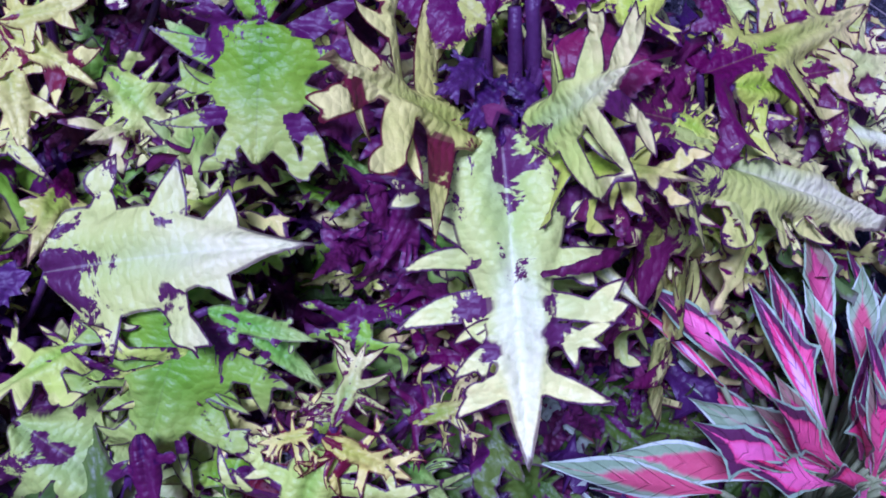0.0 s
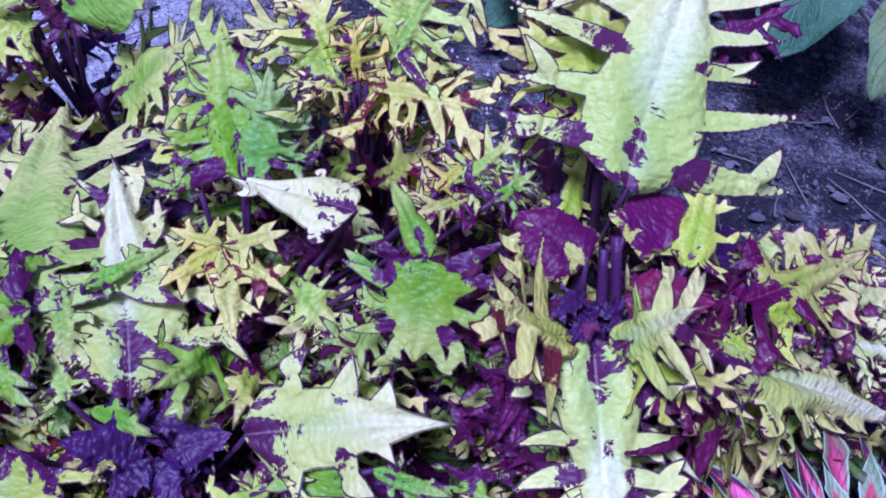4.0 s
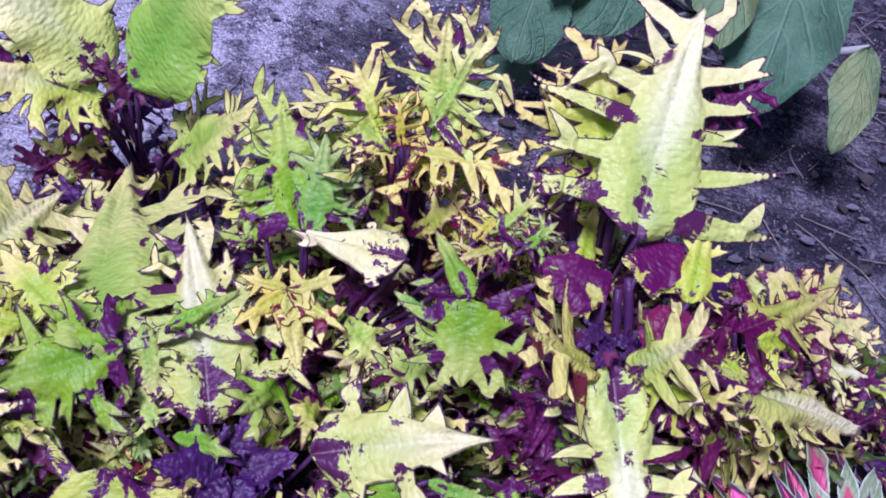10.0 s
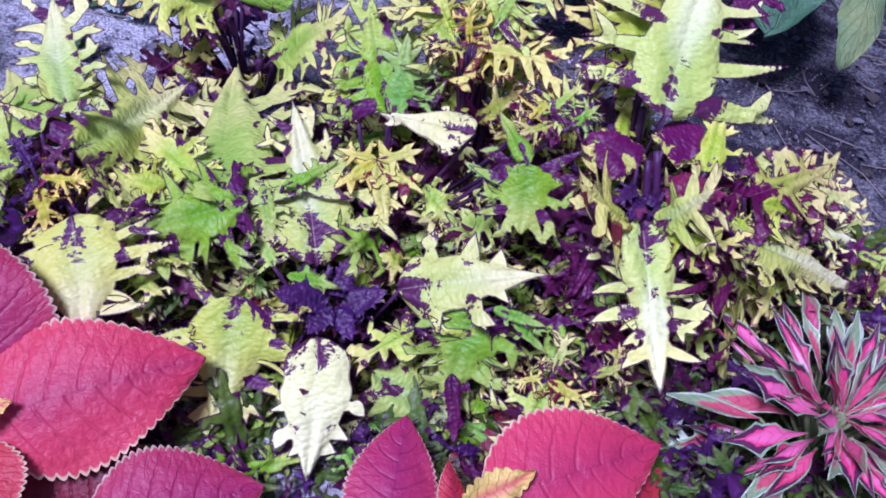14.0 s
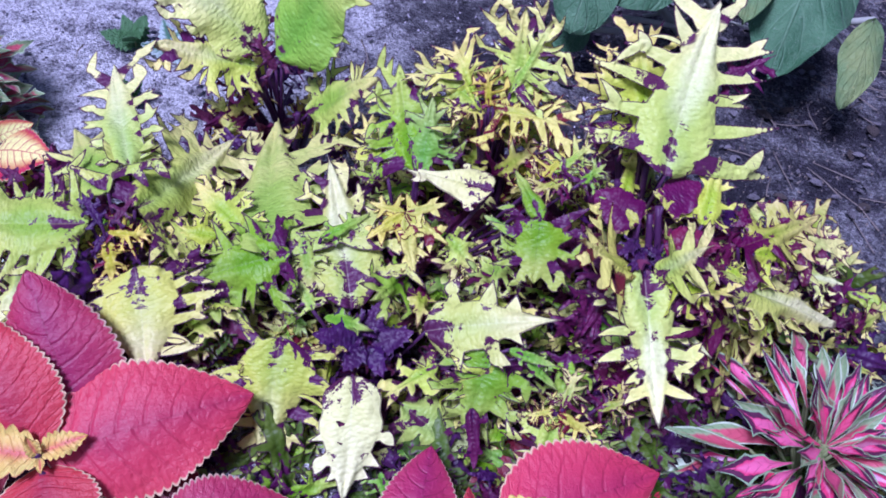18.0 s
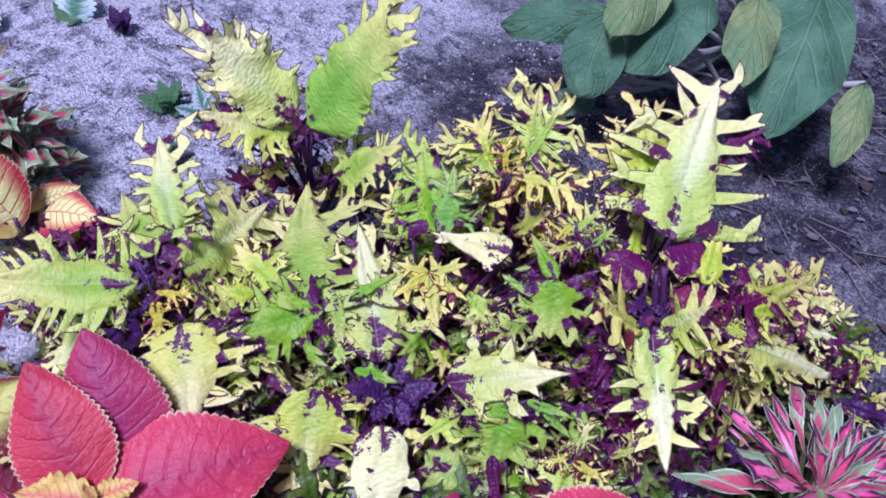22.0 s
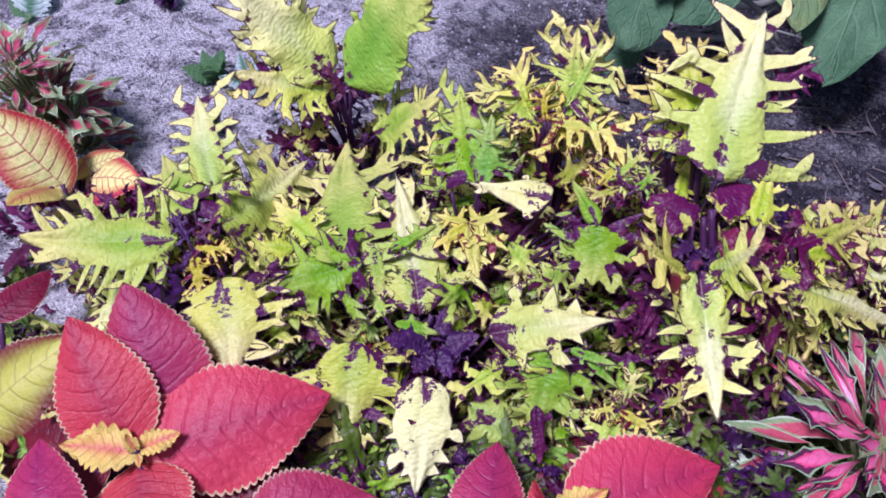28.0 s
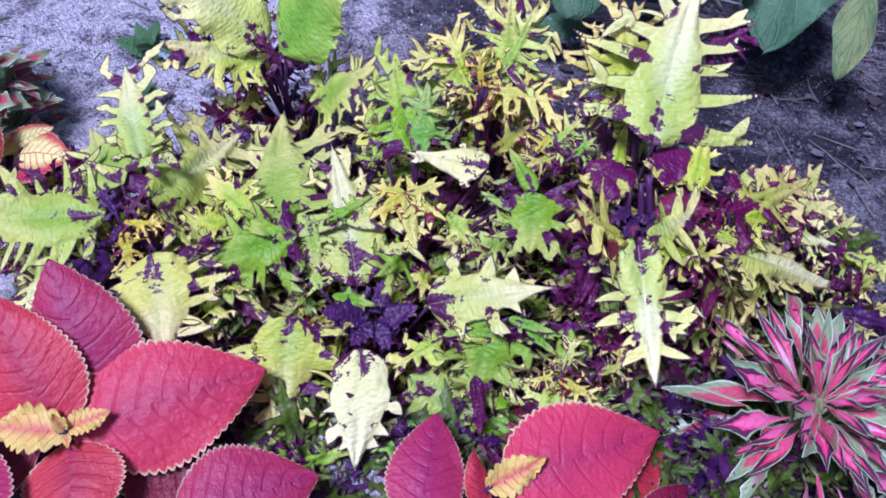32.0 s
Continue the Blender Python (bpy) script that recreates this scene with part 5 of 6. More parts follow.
oleaf(crimson_low, (-0.095, -0.023, 0.055), (-0.066, -0.014, 0.070), YOUNG, w=0.28, teeth=8, roll=15, depth=0.14, wave=0.09, fold=-0.35, head=crimson_low_head)
oleaf(crimson_low, (-0.093, 0.014, 0.008), (-0.050, 0.052, 0.033), DEEPRED, w=0.34, teeth=20, head=crimson_low_head)
oleaf(crimson_low, (-0.034, -0.020, 0.030), (0.009, 0.021, 0.030), RED, w=0.3, teeth=20, head=crimson_low_head)
oleaf(crimson_low, (-0.008, -0.032, 0.035), (0.017, -0.003, 0.035), DEEPRED, w=0.3, teeth=20, head=crimson_low_head)
oleaf(crimson_low, (-0.176, -0.040, 0.035), (-0.212, -0.048, 0.035), DEEPRED, w=0.4, teeth=20, head=crimson_low_head)
small_leaves(crimson_low, (-0.176, 0.008, 0.030), 78, 0.090, -0.002, 0.012, [GREEN_IN_SHADE, DARK, GREEN], 42, lean=0.15, size=(0.02, 0.035))
small_leaves(crimson_low, (-0.035, 0.024, 0.040), 78, 0.090, -0.002, 0.012, [GREEN_IN_SHADE, GREEN_IN_SHADE, GREEN_IN_SHADE, DARK], 43, lean=0.15, size=(0.02, 0.035))
small_leaves(crimson_low, (-0.278, 0.008, 0.046), 78, 0.090, -0.002, 0.012, [GREEN_IN_SHADE, GREEN_IN_SHADE, GREEN_IN_SHADE, DARK], 44, lean=0.15, size=(0.02, 0.035))
small_leaves(crimson_low, (0.002, 0.044, 0.082), 52, 0.080, -0.002, 0.012, [GREEN_IN_SHADE, GREEN_IN_SHADE, GREEN_IN_SHADE, DARK], 45, lean=0.15, size=(0.02, 0.035))
small_leaves(crimson_low, (-0.236, -0.009, 0.023), 70, 0.065, 0.000, 0.032, [GREEN_IN_SHADE, GREEN_IN_SHADE, GREEN_IN_SHADE, GREEN, DARK], 60, lean=0.2, size=(0.028, 0.05))
small_leaves(crimson_low, (-0.292, -0.027, 0.018), 70, 0.065, 0.000, 0.032, [GREEN_IN_SHADE, GREEN_IN_SHADE, GREEN_IN_SHADE, GREEN, DARK], 61, lean=0.2, size=(0.028, 0.05))
small_leaves(crimson_low, (-0.165, -0.008, 0.015), 70, 0.065, 0.000, 0.032, [GREEN_IN_SHADE, GREEN_IN_SHADE, GREEN_IN_SHADE, GREEN, DARK], 62, lean=0.2, size=(0.028, 0.05))
small_leaves(crimson_low, (-0.100, -0.004, 0.019), 70, 0.065, 0.000, 0.032, [GREEN_IN_SHADE, GREEN_IN_SHADE, GREEN_IN_SHADE, GREEN, DARK], 63, lean=0.2, size=(0.028, 0.05))
small_leaves(crimson_low, (-0.354, 0.046, 0.097), 70, 0.065, 0.000, 0.032, [GREEN_IN_SHADE, GREEN_IN_SHADE, GREEN_IN_SHADE, GREEN, DARK], 64, lean=0.2, size=(0.028, 0.05))
small_leaves(crimson_low, (0.033, 0.022, 0.024), 70, 0.065, 0.000, 0.032, [GREEN_IN_SHADE, GREEN_IN_SHADE, GREEN_IN_SHADE, GREEN, DARK], 65, lean=0.2, size=(0.028, 0.05))

veined = thing("coleus_plant", (-0.434, 0.195, 0.028), "yellow coleus with red-netted broad leaves", "coleus", "coleus plants in the bed")
veined_head = (-0.439, 0.180, 0.089)
stems(veined, (-0.434, 0.195, 0.028), [(-0.439, 0.180, 0.083)], 0.0030, STEM_GREEN)
oleaf(veined, (-0.444, 0.194, 0.078), (-0.493, 0.209, 0.131), VEINED, w=0.36, teeth=24, head=veined_head)
oleaf(veined, (-0.447, 0.222, 0.062), (-0.411, 0.227, 0.085), VEINED, w=0.3, teeth=14, head=veined_head)
oleaf(veined, (-0.446, 0.213, 0.068), (-0.439, 0.243, 0.070), YOUNG, w=0.3, teeth=12, head=veined_head)
oleaf(veined, (-0.441, 0.218, 0.061), (-0.387, 0.194, 0.093), VEINED, w=0.3, teeth=16, head=veined_head)
oleaf(veined, (-0.434, 0.166, 0.100), (-0.439, 0.131, 0.123), YOUNG, w=0.35, teeth=16, head=veined_head)
small_leaves(veined, veined_head, 30, 0.050, 0.020, 0.060, [MIXED, WINE, WINE], 46)

veined_low = thing("coleus_plant", (-0.428, 0.030, 0.028), "yellow-green coleus with dark red scalloped margins", "coleus", "coleus plants in the bed")
veined_low_head = (-0.433, 0.015, 0.040)
stems(veined_low, (-0.428, 0.030, 0.028), [(-0.433, 0.015, 0.034)], 0.0030, STEM_GREEN)
oleaf(veined_low, (-0.448, 0.015, 0.038), (-0.381, 0.051, 0.087), VEINED_GREEN, w=0.34, teeth=26, head=veined_low_head)
oleaf(veined_low, (-0.433, 0.020, 0.045), (-0.451, 0.057, 0.079), VEINED_GREEN, w=0.38, teeth=26, head=veined_low_head)
small_leaves(veined_low, (-0.390, 0.055, 0.122), 40, 0.060, 0.010, 0.050, [GREEN, PALE, MIXED, DARK], 47)
oleaf(veined_low, (-0.431, 0.066, 0.086), (-0.413, 0.104, 0.091), DEEPRED, w=0.3, teeth=20, head=veined_low_head)
small_leaves(veined_low, (-0.415, 0.085, 0.05), 60, 0.060, 0.008, 0.045, [GREEN_IN_SHADE, GREEN_IN_SHADE, MIXED, GREEN], 71)
small_leaves(veined_low, (-0.470, 0.110, 0.05), 50, 0.060, 0.008, 0.045, [GREEN_IN_SHADE, SHADE_GREEN, MIXED, DARK], 72)
small_leaves(veined_low, veined_low_head, 33, 0.060, 0.010, 0.050, [GREEN, PALE, MIXED, DARK], 24)

pink = thing("coleus_plant", (0.098, 0.053, -0.012), "narrow-leaved coleus, pink hearts and green margins", "coleus", "coleus plants in the bed")
pink_head = (0.093, 0.038, 0.058)
stems(pink, (0.098, 0.053, -0.012), [(0.093, 0.038, 0.052)], 0.0030, STEM_GREEN)
rosette(pink, pink_head, 72, 0.074, [PINK, PINK, PINK, ROSE], 31, tilt=Vector((0.05, -0.25, 1)), w=(0.075, 0.115), lobes=2)
rosette(pink, pink_head, 34, 0.076, [SHADE_GREEN, DULL_ROSE], 37, tilt=Vector((0.05, -0.25, 1)), w=(0.09, 0.13))
small_leaves(pink, pink_head, 104, 0.085, 0.000, 0.030, [GREEN_IN_SHADE, GREEN_IN_SHADE, GREEN_IN_SHADE, SHADE_GREEN], 32, lean=0.5)

pink_back = thing("coleus_plant", (-0.477, 0.293, 0.031), "small narrow-leaved coleus, green with red hearts", "coleus", "coleus plants in the bed")
pink_back_head = (-0.482, 0.278, 0.094)
stems(pink_back, (-0.477, 0.293, 0.031), [(-0.482, 0.278, 0.088)], 0.0020, STEM_GREEN)
rosette(pink_back, pink_back_head, 84, 0.056, [DULL_ROSE, DULL_ROSE, SHADE_GREEN, SHADE_GREEN, SHADE_GREEN], 33, lobes=2, w=(0.10, 0.16))
rosette(pink_back, (-0.493, 0.265, 0.130), 60, 0.050, [DULL_ROSE, DULL_ROSE, SHADE_GREEN, SHADE_GREEN, SHADE_GREEN], 35, lobes=2, w=(0.10, 0.16))
rosette(pink_back, (-0.470, 0.281, 0.057), 60, 0.050, [DULL_ROSE, DULL_ROSE, SHADE_GREEN, SHADE_GREEN, SHADE_GREEN], 36, lobes=2, w=(0.10, 0.16))
small_leaves(pink_back, pink_back_head, 20, 0.060, 0.006, 0.030, [SHADE_GREEN, SHADE_GREEN], 34, lean=0.5)

broad = thing("broad_leaved_plant", (0.151, 0.608, -0.016), "broad-leaved plant with drooping dark green and yellowing leaves", "plant", "")
broad_head = (0.146, 0.593, 0.050)
stems(broad, (0.151, 0.608, -0.016), [(0.146, 0.593, 0.044)], 0.0040, PETIOLE)
oleaf(broad, (-0.015, 0.454, 0.125), (-0.110, 0.468, 0.095), BROAD, w=0.21, wave=0.07, belly=0.95, power=0.52, fold=0.2, roll=-14, droop=0.12, teeth=10, depth=0.0, stem=PETIOLE, r=0.0030, heart=0.0, head=broad_head)
oleaf(broad, (-0.016, 0.450, 0.122), (-0.041, 0.392, 0.085), BROAD, w=0.38, wave=0.06, belly=0.95, power=0.58, fold=0.16, droop=0.12, teeth=10, depth=0.0, stem=PETIOLE, r=0.0030, heart=0.0, head=broad_head)
oleaf(broad, (0.087, 0.519, 0.120), (-0.001, 0.412, 0.105), BROAD, w=0.22, wave=0.06, belly=0.95, power=0.58, fold=0.16, roll=10, droop=0.12, teeth=10, depth=0.0, stem=PETIOLE, r=0.0030, heart=0.0, head=broad_head)
oleaf(broad, (0.035, 0.516, 0.150), (-0.016, 0.408, 0.135), BROAD_OLD, w=0.21, wave=0.06, belly=0.85, power=0.72, fold=0.16, droop=0.12, teeth=10, depth=0.0, stem=PETIOLE, r=0.0030, heart=0.0, head=broad_head)
oleaf(broad, (0.116, 0.479, 0.140), (0.100, 0.395, 0.105), BROAD_OLD, w=0.25, wave=0.07, belly=0.85, power=0.62, fold=0.16, droop=0.12, teeth=10, depth=0.0, stem=PETIOLE, r=0.0030, heart=0.0, head=broad_head)
oleaf(broad, (0.190, 0.531, 0.125), (0.125, 0.377, 0.080), BROAD, w=0.27, wave=0.07, belly=0.9, power=0.6, fold=0.16, roll=8, droop=0.12, teeth=10, depth=0.0, stem=PETIOLE, r=0.0030, heart=0.0, head=broad_head)
oleaf(broad, (0.214, 0.431, 0.090), (0.193, 0.365, 0.050), BROAD_OLD, w=0.22, wave=0.045, belly=0.85, power=0.72, fold=0.16, droop=0.12, teeth=10, depth=0.0, stem=PETIOLE, r=0.0030, heart=0.0, head=broad_head)
oleaf(broad, (-0.013, 0.452, 0.045), (-0.059, 0.416, 0.045), BROAD, w=0.26, wave=0.045, belly=0.85, power=0.72, fold=0.16, droop=0.12, teeth=10, depth=0.0, stem=PETIOLE, r=0.0030, heart=0.0, head=broad_head)
oleaf(broad, (0.083, 0.618, 0.120), (0.042, 0.553, 0.120), BROAD_OLD, w=0.38, wave=0.06, belly=0.85, power=0.72, fold=0.16, droop=0.12, teeth=10, depth=0.0, stem=PETIOLE, r=0.0030, heart=0.0, head=broad_head)
oleaf(broad, (0.150, 0.662, 0.110), (0.094, 0.563, 0.110), BROAD, w=0.36, wave=0.045, belly=0.85, power=0.72, fold=0.16, droop=0.12, teeth=10, depth=0.0, stem=PETIOLE, r=0.0030, heart=0.0, head=broad_head)


def stalk_through(pts, r):
    """A bare grey leaf stalk, bent smoothly through a few points."""
    pts = [Vector(p) - broad.matrix_world.translation for p in pts]
    ends = [pts[0] * 2 - pts[1]] + pts + [pts[-1] * 2 - pts[-2]]
    run = []
    for a, b, c, d in zip(ends, ends[1:], ends[2:], ends[3:]):
        for k in range(6):
            t = k / 6
            run.append(0.5 * ((2 * b) + (c - a) * t + (2 * a - 5 * b + 4 * c - d) * t * t + (3 * b - a - 3 * c + d) * t ** 3))
    bm = bmesh.new()
    tube(bm, run + [pts[-1]], r, r * 0.7, 8)
    part("stalk", bm, PETIOLE, broad)


stalk_through([(0.094, 0.521, 0.000), (0.061, 0.515, 0.035), (0.070, 0.517, 0.060), (0.096, 0.512, 0.050), (0.126, 0.521, 0.010)], 0.0036)
stalk_through([(0.088, 0.522, 0.118), (0.112, 0.535, 0.100), (0.140, 0.581, 0.050), (0.148, 0.575, 0.000)], 0.0032)
stalk_through([(-0.016, 0.450, 0.045), (0.010, 0.464, 0.050), (0.060, 0.493, 0.030), (0.117, 0.524, 0.000)], 0.0032)
stalk_through([(0.115, 0.486, 0.138), (0.108, 0.494, 0.130), (0.122, 0.522, 0.090), (0.149, 0.564, 0.000)], 0.003)
stalk_through([(0.123, 0.546, 0.130), (0.136, 0.563, 0.080), (0.158, 0.598, 0.000)], 0.0034)
stalk_through([(0.096, 0.497, 0.000), (0.052, 0.537, 0.030), (-0.014, 0.459, 0.120)], 0.0028)
stalk_through([(0.189, 0.614, 0.100), (0.190, 0.611, 0.050), (0.179, 0.579, 0.000)], 0.003)
stalk_through([(0.206, 0.508, 0.010), (0.215, 0.505, 0.030), (0.243, 0.503, 0.010)], 0.0024)
stalk_through([(0.050, 0.536, 0.010), (0.096, 0.535, 0.020), (0.158, 0.539, 0.004)], 0.0018)

tuft(middle_back, (-0.091, 0.232, 0.146), 4, 0.026, [LIME, YELLOW, LIME, MIXED], 301)
tuft(middle_back, (-0.140, 0.226, 0.138), 4, 0.026, [LIME, YELLOW, LIME, MIXED], 302)
tuft(middle_back, (-0.086, 0.228, 0.135), 4, 0.026, [LIME, YELLOW, LIME, MIXED], 303)
tuft(tall, (-0.015, 0.202, 0.147), 4, 0.026, [LIME, WINE, YELLOW, MIXED], 306)
tuft(tall, (0.009, 0.208, 0.153), 4, 0.026, [LIME, LIME, YELLOW, MIXED], 307)
tuft(star, (-0.171, 0.204, 0.113), 4, 0.026, [LIME, GREEN, GREEN, MIXED, WINE, WINE], 308)
tuft(middle_back, (-0.128, 0.197, 0.113), 4, 0.026, [LIME, YELLOW, LIME, MIXED], 309)
tuft(middle_back, (-0.104, 0.205, 0.113), 4, 0.026, [LIME, YELLOW, LIME, MIXED], 310)
tuft(middle_back, (-0.078, 0.190, 0.121), 4, 0.026, [LIME, YELLOW, LIME, MIXED], 311)
tuft(side, (-0.420, 0.203, 0.065), 4, 0.026, [LIME, LIME, GREEN, YELLOW, MIXED, WINE, WINE], 312)
tuft(side, (-0.375, 0.172, 0.094), 4, 0.026, [LIME, LIME, GREEN, YELLOW, MIXED, WINE, WINE], 313)
tuft(side, (-0.356, 0.164, 0.104), 4, 0.026, [LIME, LIME, GREEN, YELLOW, MIXED, WINE, WINE], 314)
tuft(side, (-0.303, 0.166, 0.106), 4, 0.026, [LIME, LIME, GREEN, YELLOW, MIXED, WINE, WINE], 315)
tuft(inner, (-0.268, 0.196, 0.084), 4, 0.026, [LIME, GREEN, GREEN, YELLOW, WINE, MIXED, DARK], 316)
tuft(inner, (-0.246, 0.201, 0.079), 4, 0.026, [LIME, GREEN, GREEN, YELLOW, WINE, MIXED, DARK], 317)
tuft(inner, (-0.187, 0.183, 0.095), 4, 0.026, [LIME, GREEN, GREEN, YELLOW, WINE, MIXED, DARK], 318)
tuft(star, (-0.153, 0.192, 0.101), 4, 0.026, [LIME, GREEN, GREEN, MIXED, WINE, WINE], 319)
tuft(star, (-0.136, 0.189, 0.102), 4, 0.026, [LIME, GREEN, GREEN, MIXED, WINE, WINE], 320)
tuft(tall, (-0.025, 0.164, 0.127), 4, 0.026, [LIME, LIME, YELLOW, MIXED], 322)
tuft(tall, (-0.005, 0.167, 0.122), 4, 0.026, [LIME, LIME, YELLOW, MIXED], 323)
tuft(side, (-0.411, 0.149, 0.089), 4, 0.026, [LIME, LIME, GREEN, YELLOW, MIXED, WINE, WINE], 324)
tuft(side, (-0.369, 0.138, 0.092), 4, 0.026, [LIME, LIME, GREEN, YELLOW, MIXED, WINE, WINE], 325)
tuft(side, (-0.348, 0.133, 0.096), 4, 0.026, [LIME, LIME, GREEN, YELLOW, MIXED, WINE, WINE], 326)
tuft(side, (-0.316, 0.138, 0.099), 4, 0.026, [LIME, LIME, GREEN, YELLOW, MIXED, WINE, WINE], 327)
tuft(side, (-0.296, 0.142, 0.096), 4, 0.026, [LIME, LIME, GREEN, YELLOW, MIXED, WINE, WINE], 328)
tuft(inner, (-0.232, 0.155, 0.082), 4, 0.026, [LIME, GREEN, GREEN, YELLOW, WINE, MIXED, DARK], 329)
tuft(inner, (-0.210, 0.171, 0.086), 4, 0.026, [LIME, GREEN, GREEN, YELLOW, WINE, MIXED, DARK], 330)
tuft(inner, (-0.194, 0.170, 0.088), 4, 0.026, [LIME, GREEN, GREEN, YELLOW, WINE, MIXED, DARK], 331)
tuft(star, (-0.129, 0.165, 0.088), 4, 0.026, [LIME, GREEN, GREEN, MIXED, WINE, WINE], 332)
tuft(star, (-0.105, 0.160, 0.086), 4, 0.026, [LIME, GREEN, GREEN, MIXED, WINE, WINE], 333)
tuft(star, (-0.082, 0.154, 0.107), 4, 0.026, [LIME, GREEN, GREEN, MIXED, WINE, WINE], 334)
tuft(centre, (-0.013, 0.146, 0.109), 4, 0.026, [MIXED, WINE, WINE, DARK, GREEN], 335)
tuft(centre, (0.015, 0.154, 0.104), 4, 0.026, [MIXED, WINE, WINE, DARK, GREEN], 336)
tuft(edge, (0.051, 0.165, 0.094), 4, 0.026, [MIXED, LIME, WINE, MIXED], 337)
tuft(edge, (0.104, 0.176, 0.091), 4, 0.026, [MIXED, LIME, WINE, MIXED], 338)
tuft(side, (-0.385, 0.121, 0.087), 4, 0.026, [LIME, LIME, GREEN, YELLOW, MIXED, WINE, WINE], 339)
tuft(side, (-0.331, 0.120, 0.085), 4, 0.026, [LIME, LIME, GREEN, YELLOW, MIXED, WINE, WINE], 340)
tuft(side, (-0.312, 0.124, 0.085), 4, 0.026, [LIME, LIME, GREEN, YELLOW, MIXED, WINE, WINE], 341)
tuft(inner, (-0.270, 0.133, 0.085), 4, 0.026, [LIME, GREEN, GREEN, YELLOW, WINE, MIXED, DARK], 342)
tuft(inner, (-0.240, 0.139, 0.081), 4, 0.026, [LIME, GREEN, GREEN, YELLOW, WINE, MIXED, DARK], 343)
tuft(inner, (-0.219, 0.138, 0.079), 4, 0.026, [LIME, GREEN, GREEN, YELLOW, WINE, MIXED, DARK], 344)
tuft(star, (-0.125, 0.148, 0.069), 4, 0.026, [LIME, GREEN, GREEN, MIXED, WINE, WINE], 345)
tuft(star, (-0.112, 0.151, 0.075), 4, 0.026, [LIME, GREEN, GREEN, MIXED, WINE, WINE], 346)
tuft(star, (-0.082, 0.130, 0.087), 4, 0.026, [LIME, GREEN, GREEN, MIXED, WINE, WINE], 347)
tuft(centre, (-0.064, 0.138, 0.091), 4, 0.026, [MIXED, WINE, WINE, DARK, GREEN], 348)
tuft(centre, (-0.036, 0.125, 0.108), 4, 0.026, [MIXED, WINE, WINE, DARK, GREEN], 349)
tuft(centre, (-0.011, 0.141, 0.101), 4, 0.026, [MIXED, WINE, WINE, DARK, GREEN], 350)
tuft(centre, (0.029, 0.147, 0.098), 4, 0.026, [MIXED, WINE, WINE, DARK, GREEN], 351)
tuft(edge, (0.076, 0.160, 0.087), 4, 0.026, [MIXED, LIME, WINE, MIXED], 352)
tuft(edge, (0.101, 0.157, 0.072), 4, 0.026, [MIXED, LIME, WINE, MIXED], 353)
tuft(side, (-0.339, 0.100, 0.068), 4, 0.026, [LIME, LIME, GREEN, YELLOW, MIXED, WINE, WINE], 354)
tuft(side, (-0.310, 0.104, 0.066), 4, 0.026, [LIME, LIME, GREEN, YELLOW, MIXED, WINE, WINE], 355)
tuft(inner, (-0.204, 0.113, 0.068), 4, 0.026, [LIME, GREEN, GREEN, YELLOW, WINE, MIXED, DARK], 356)
tuft(front, (-0.185, 0.118, 0.063), 4, 0.026, [LIME, GREEN, MIXED, DARK, WINE], 357)
tuft(front, (-0.160, 0.129, 0.064), 4, 0.026, [LIME, GREEN, MIXED, DARK, WINE], 358)
tuft(star, (-0.128, 0.136, 0.059), 4, 0.026, [LIME, GREEN, GREEN, MIXED, WINE, WINE], 359)
tuft(star, (-0.108, 0.127, 0.059), 4, 0.026, [LIME, GREEN, GREEN, MIXED, WINE, WINE], 360)
tuft(star, (-0.080, 0.109, 0.079), 4, 0.026, [LIME, GREEN, GREEN, MIXED, WINE, WINE], 361)
tuft(centre, (-0.054, 0.113, 0.089), 4, 0.026, [MIXED, WINE, WINE, DARK, GREEN], 362)
tuft(centre, (-0.039, 0.112, 0.087), 4, 0.026, [MIXED, WINE, WINE, DARK, GREEN], 363)
tuft(centre, (-0.009, 0.123, 0.086), 4, 0.026, [MIXED, WINE, WINE, DARK, GREEN], 364)
tuft(centre, (0.012, 0.113, 0.095), 4, 0.026, [MIXED, WINE, WINE, DARK, GREEN], 365)
tuft(edge, (0.049, 0.114, 0.084), 4, 0.026, [MIXED, LIME, WINE, MIXED], 366)
tuft(edge, (0.082, 0.134, 0.071), 4, 0.026, [MIXED, LIME, WINE, MIXED], 367)
tuft(edge, (0.097, 0.139, 0.064), 4, 0.026, [MIXED, LIME, WINE, MIXED], 368)
tuft(side, (-0.335, 0.092, 0.061), 4, 0.026, [LIME, LIME, GREEN, YELLOW, MIXED, WINE, WINE], 369)
tuft(side, (-0.309, 0.089, 0.058), 4, 0.026, [LIME, LIME, GREEN, YELLOW, MIXED, WINE, WINE], 370)
tuft(side, (-0.275, 0.084, 0.058), 4, 0.026, [LIME, LIME, GREEN, YELLOW, MIXED, WINE, WINE], 371)
tuft(inner, (-0.260, 0.078, 0.062), 4, 0.026, [LIME, GREEN, GREEN, YELLOW, WINE, MIXED, DARK], 372)
tuft(inner, (-0.224, 0.089, 0.065), 4, 0.026, [LIME, GREEN, GREEN, YELLOW, WINE, MIXED, DARK], 373)
tuft(front, (-0.200, 0.102, 0.061), 4, 0.026, [LIME, GREEN, MIXED, DARK, WINE], 374)
tuft(front, (-0.188, 0.107, 0.057), 4, 0.026, [LIME, GREEN, MIXED, DARK, WINE], 375)
tuft(front, (-0.122, 0.100, 0.061), 4, 0.026, [LIME, GREEN, MIXED, DARK, WINE], 376)
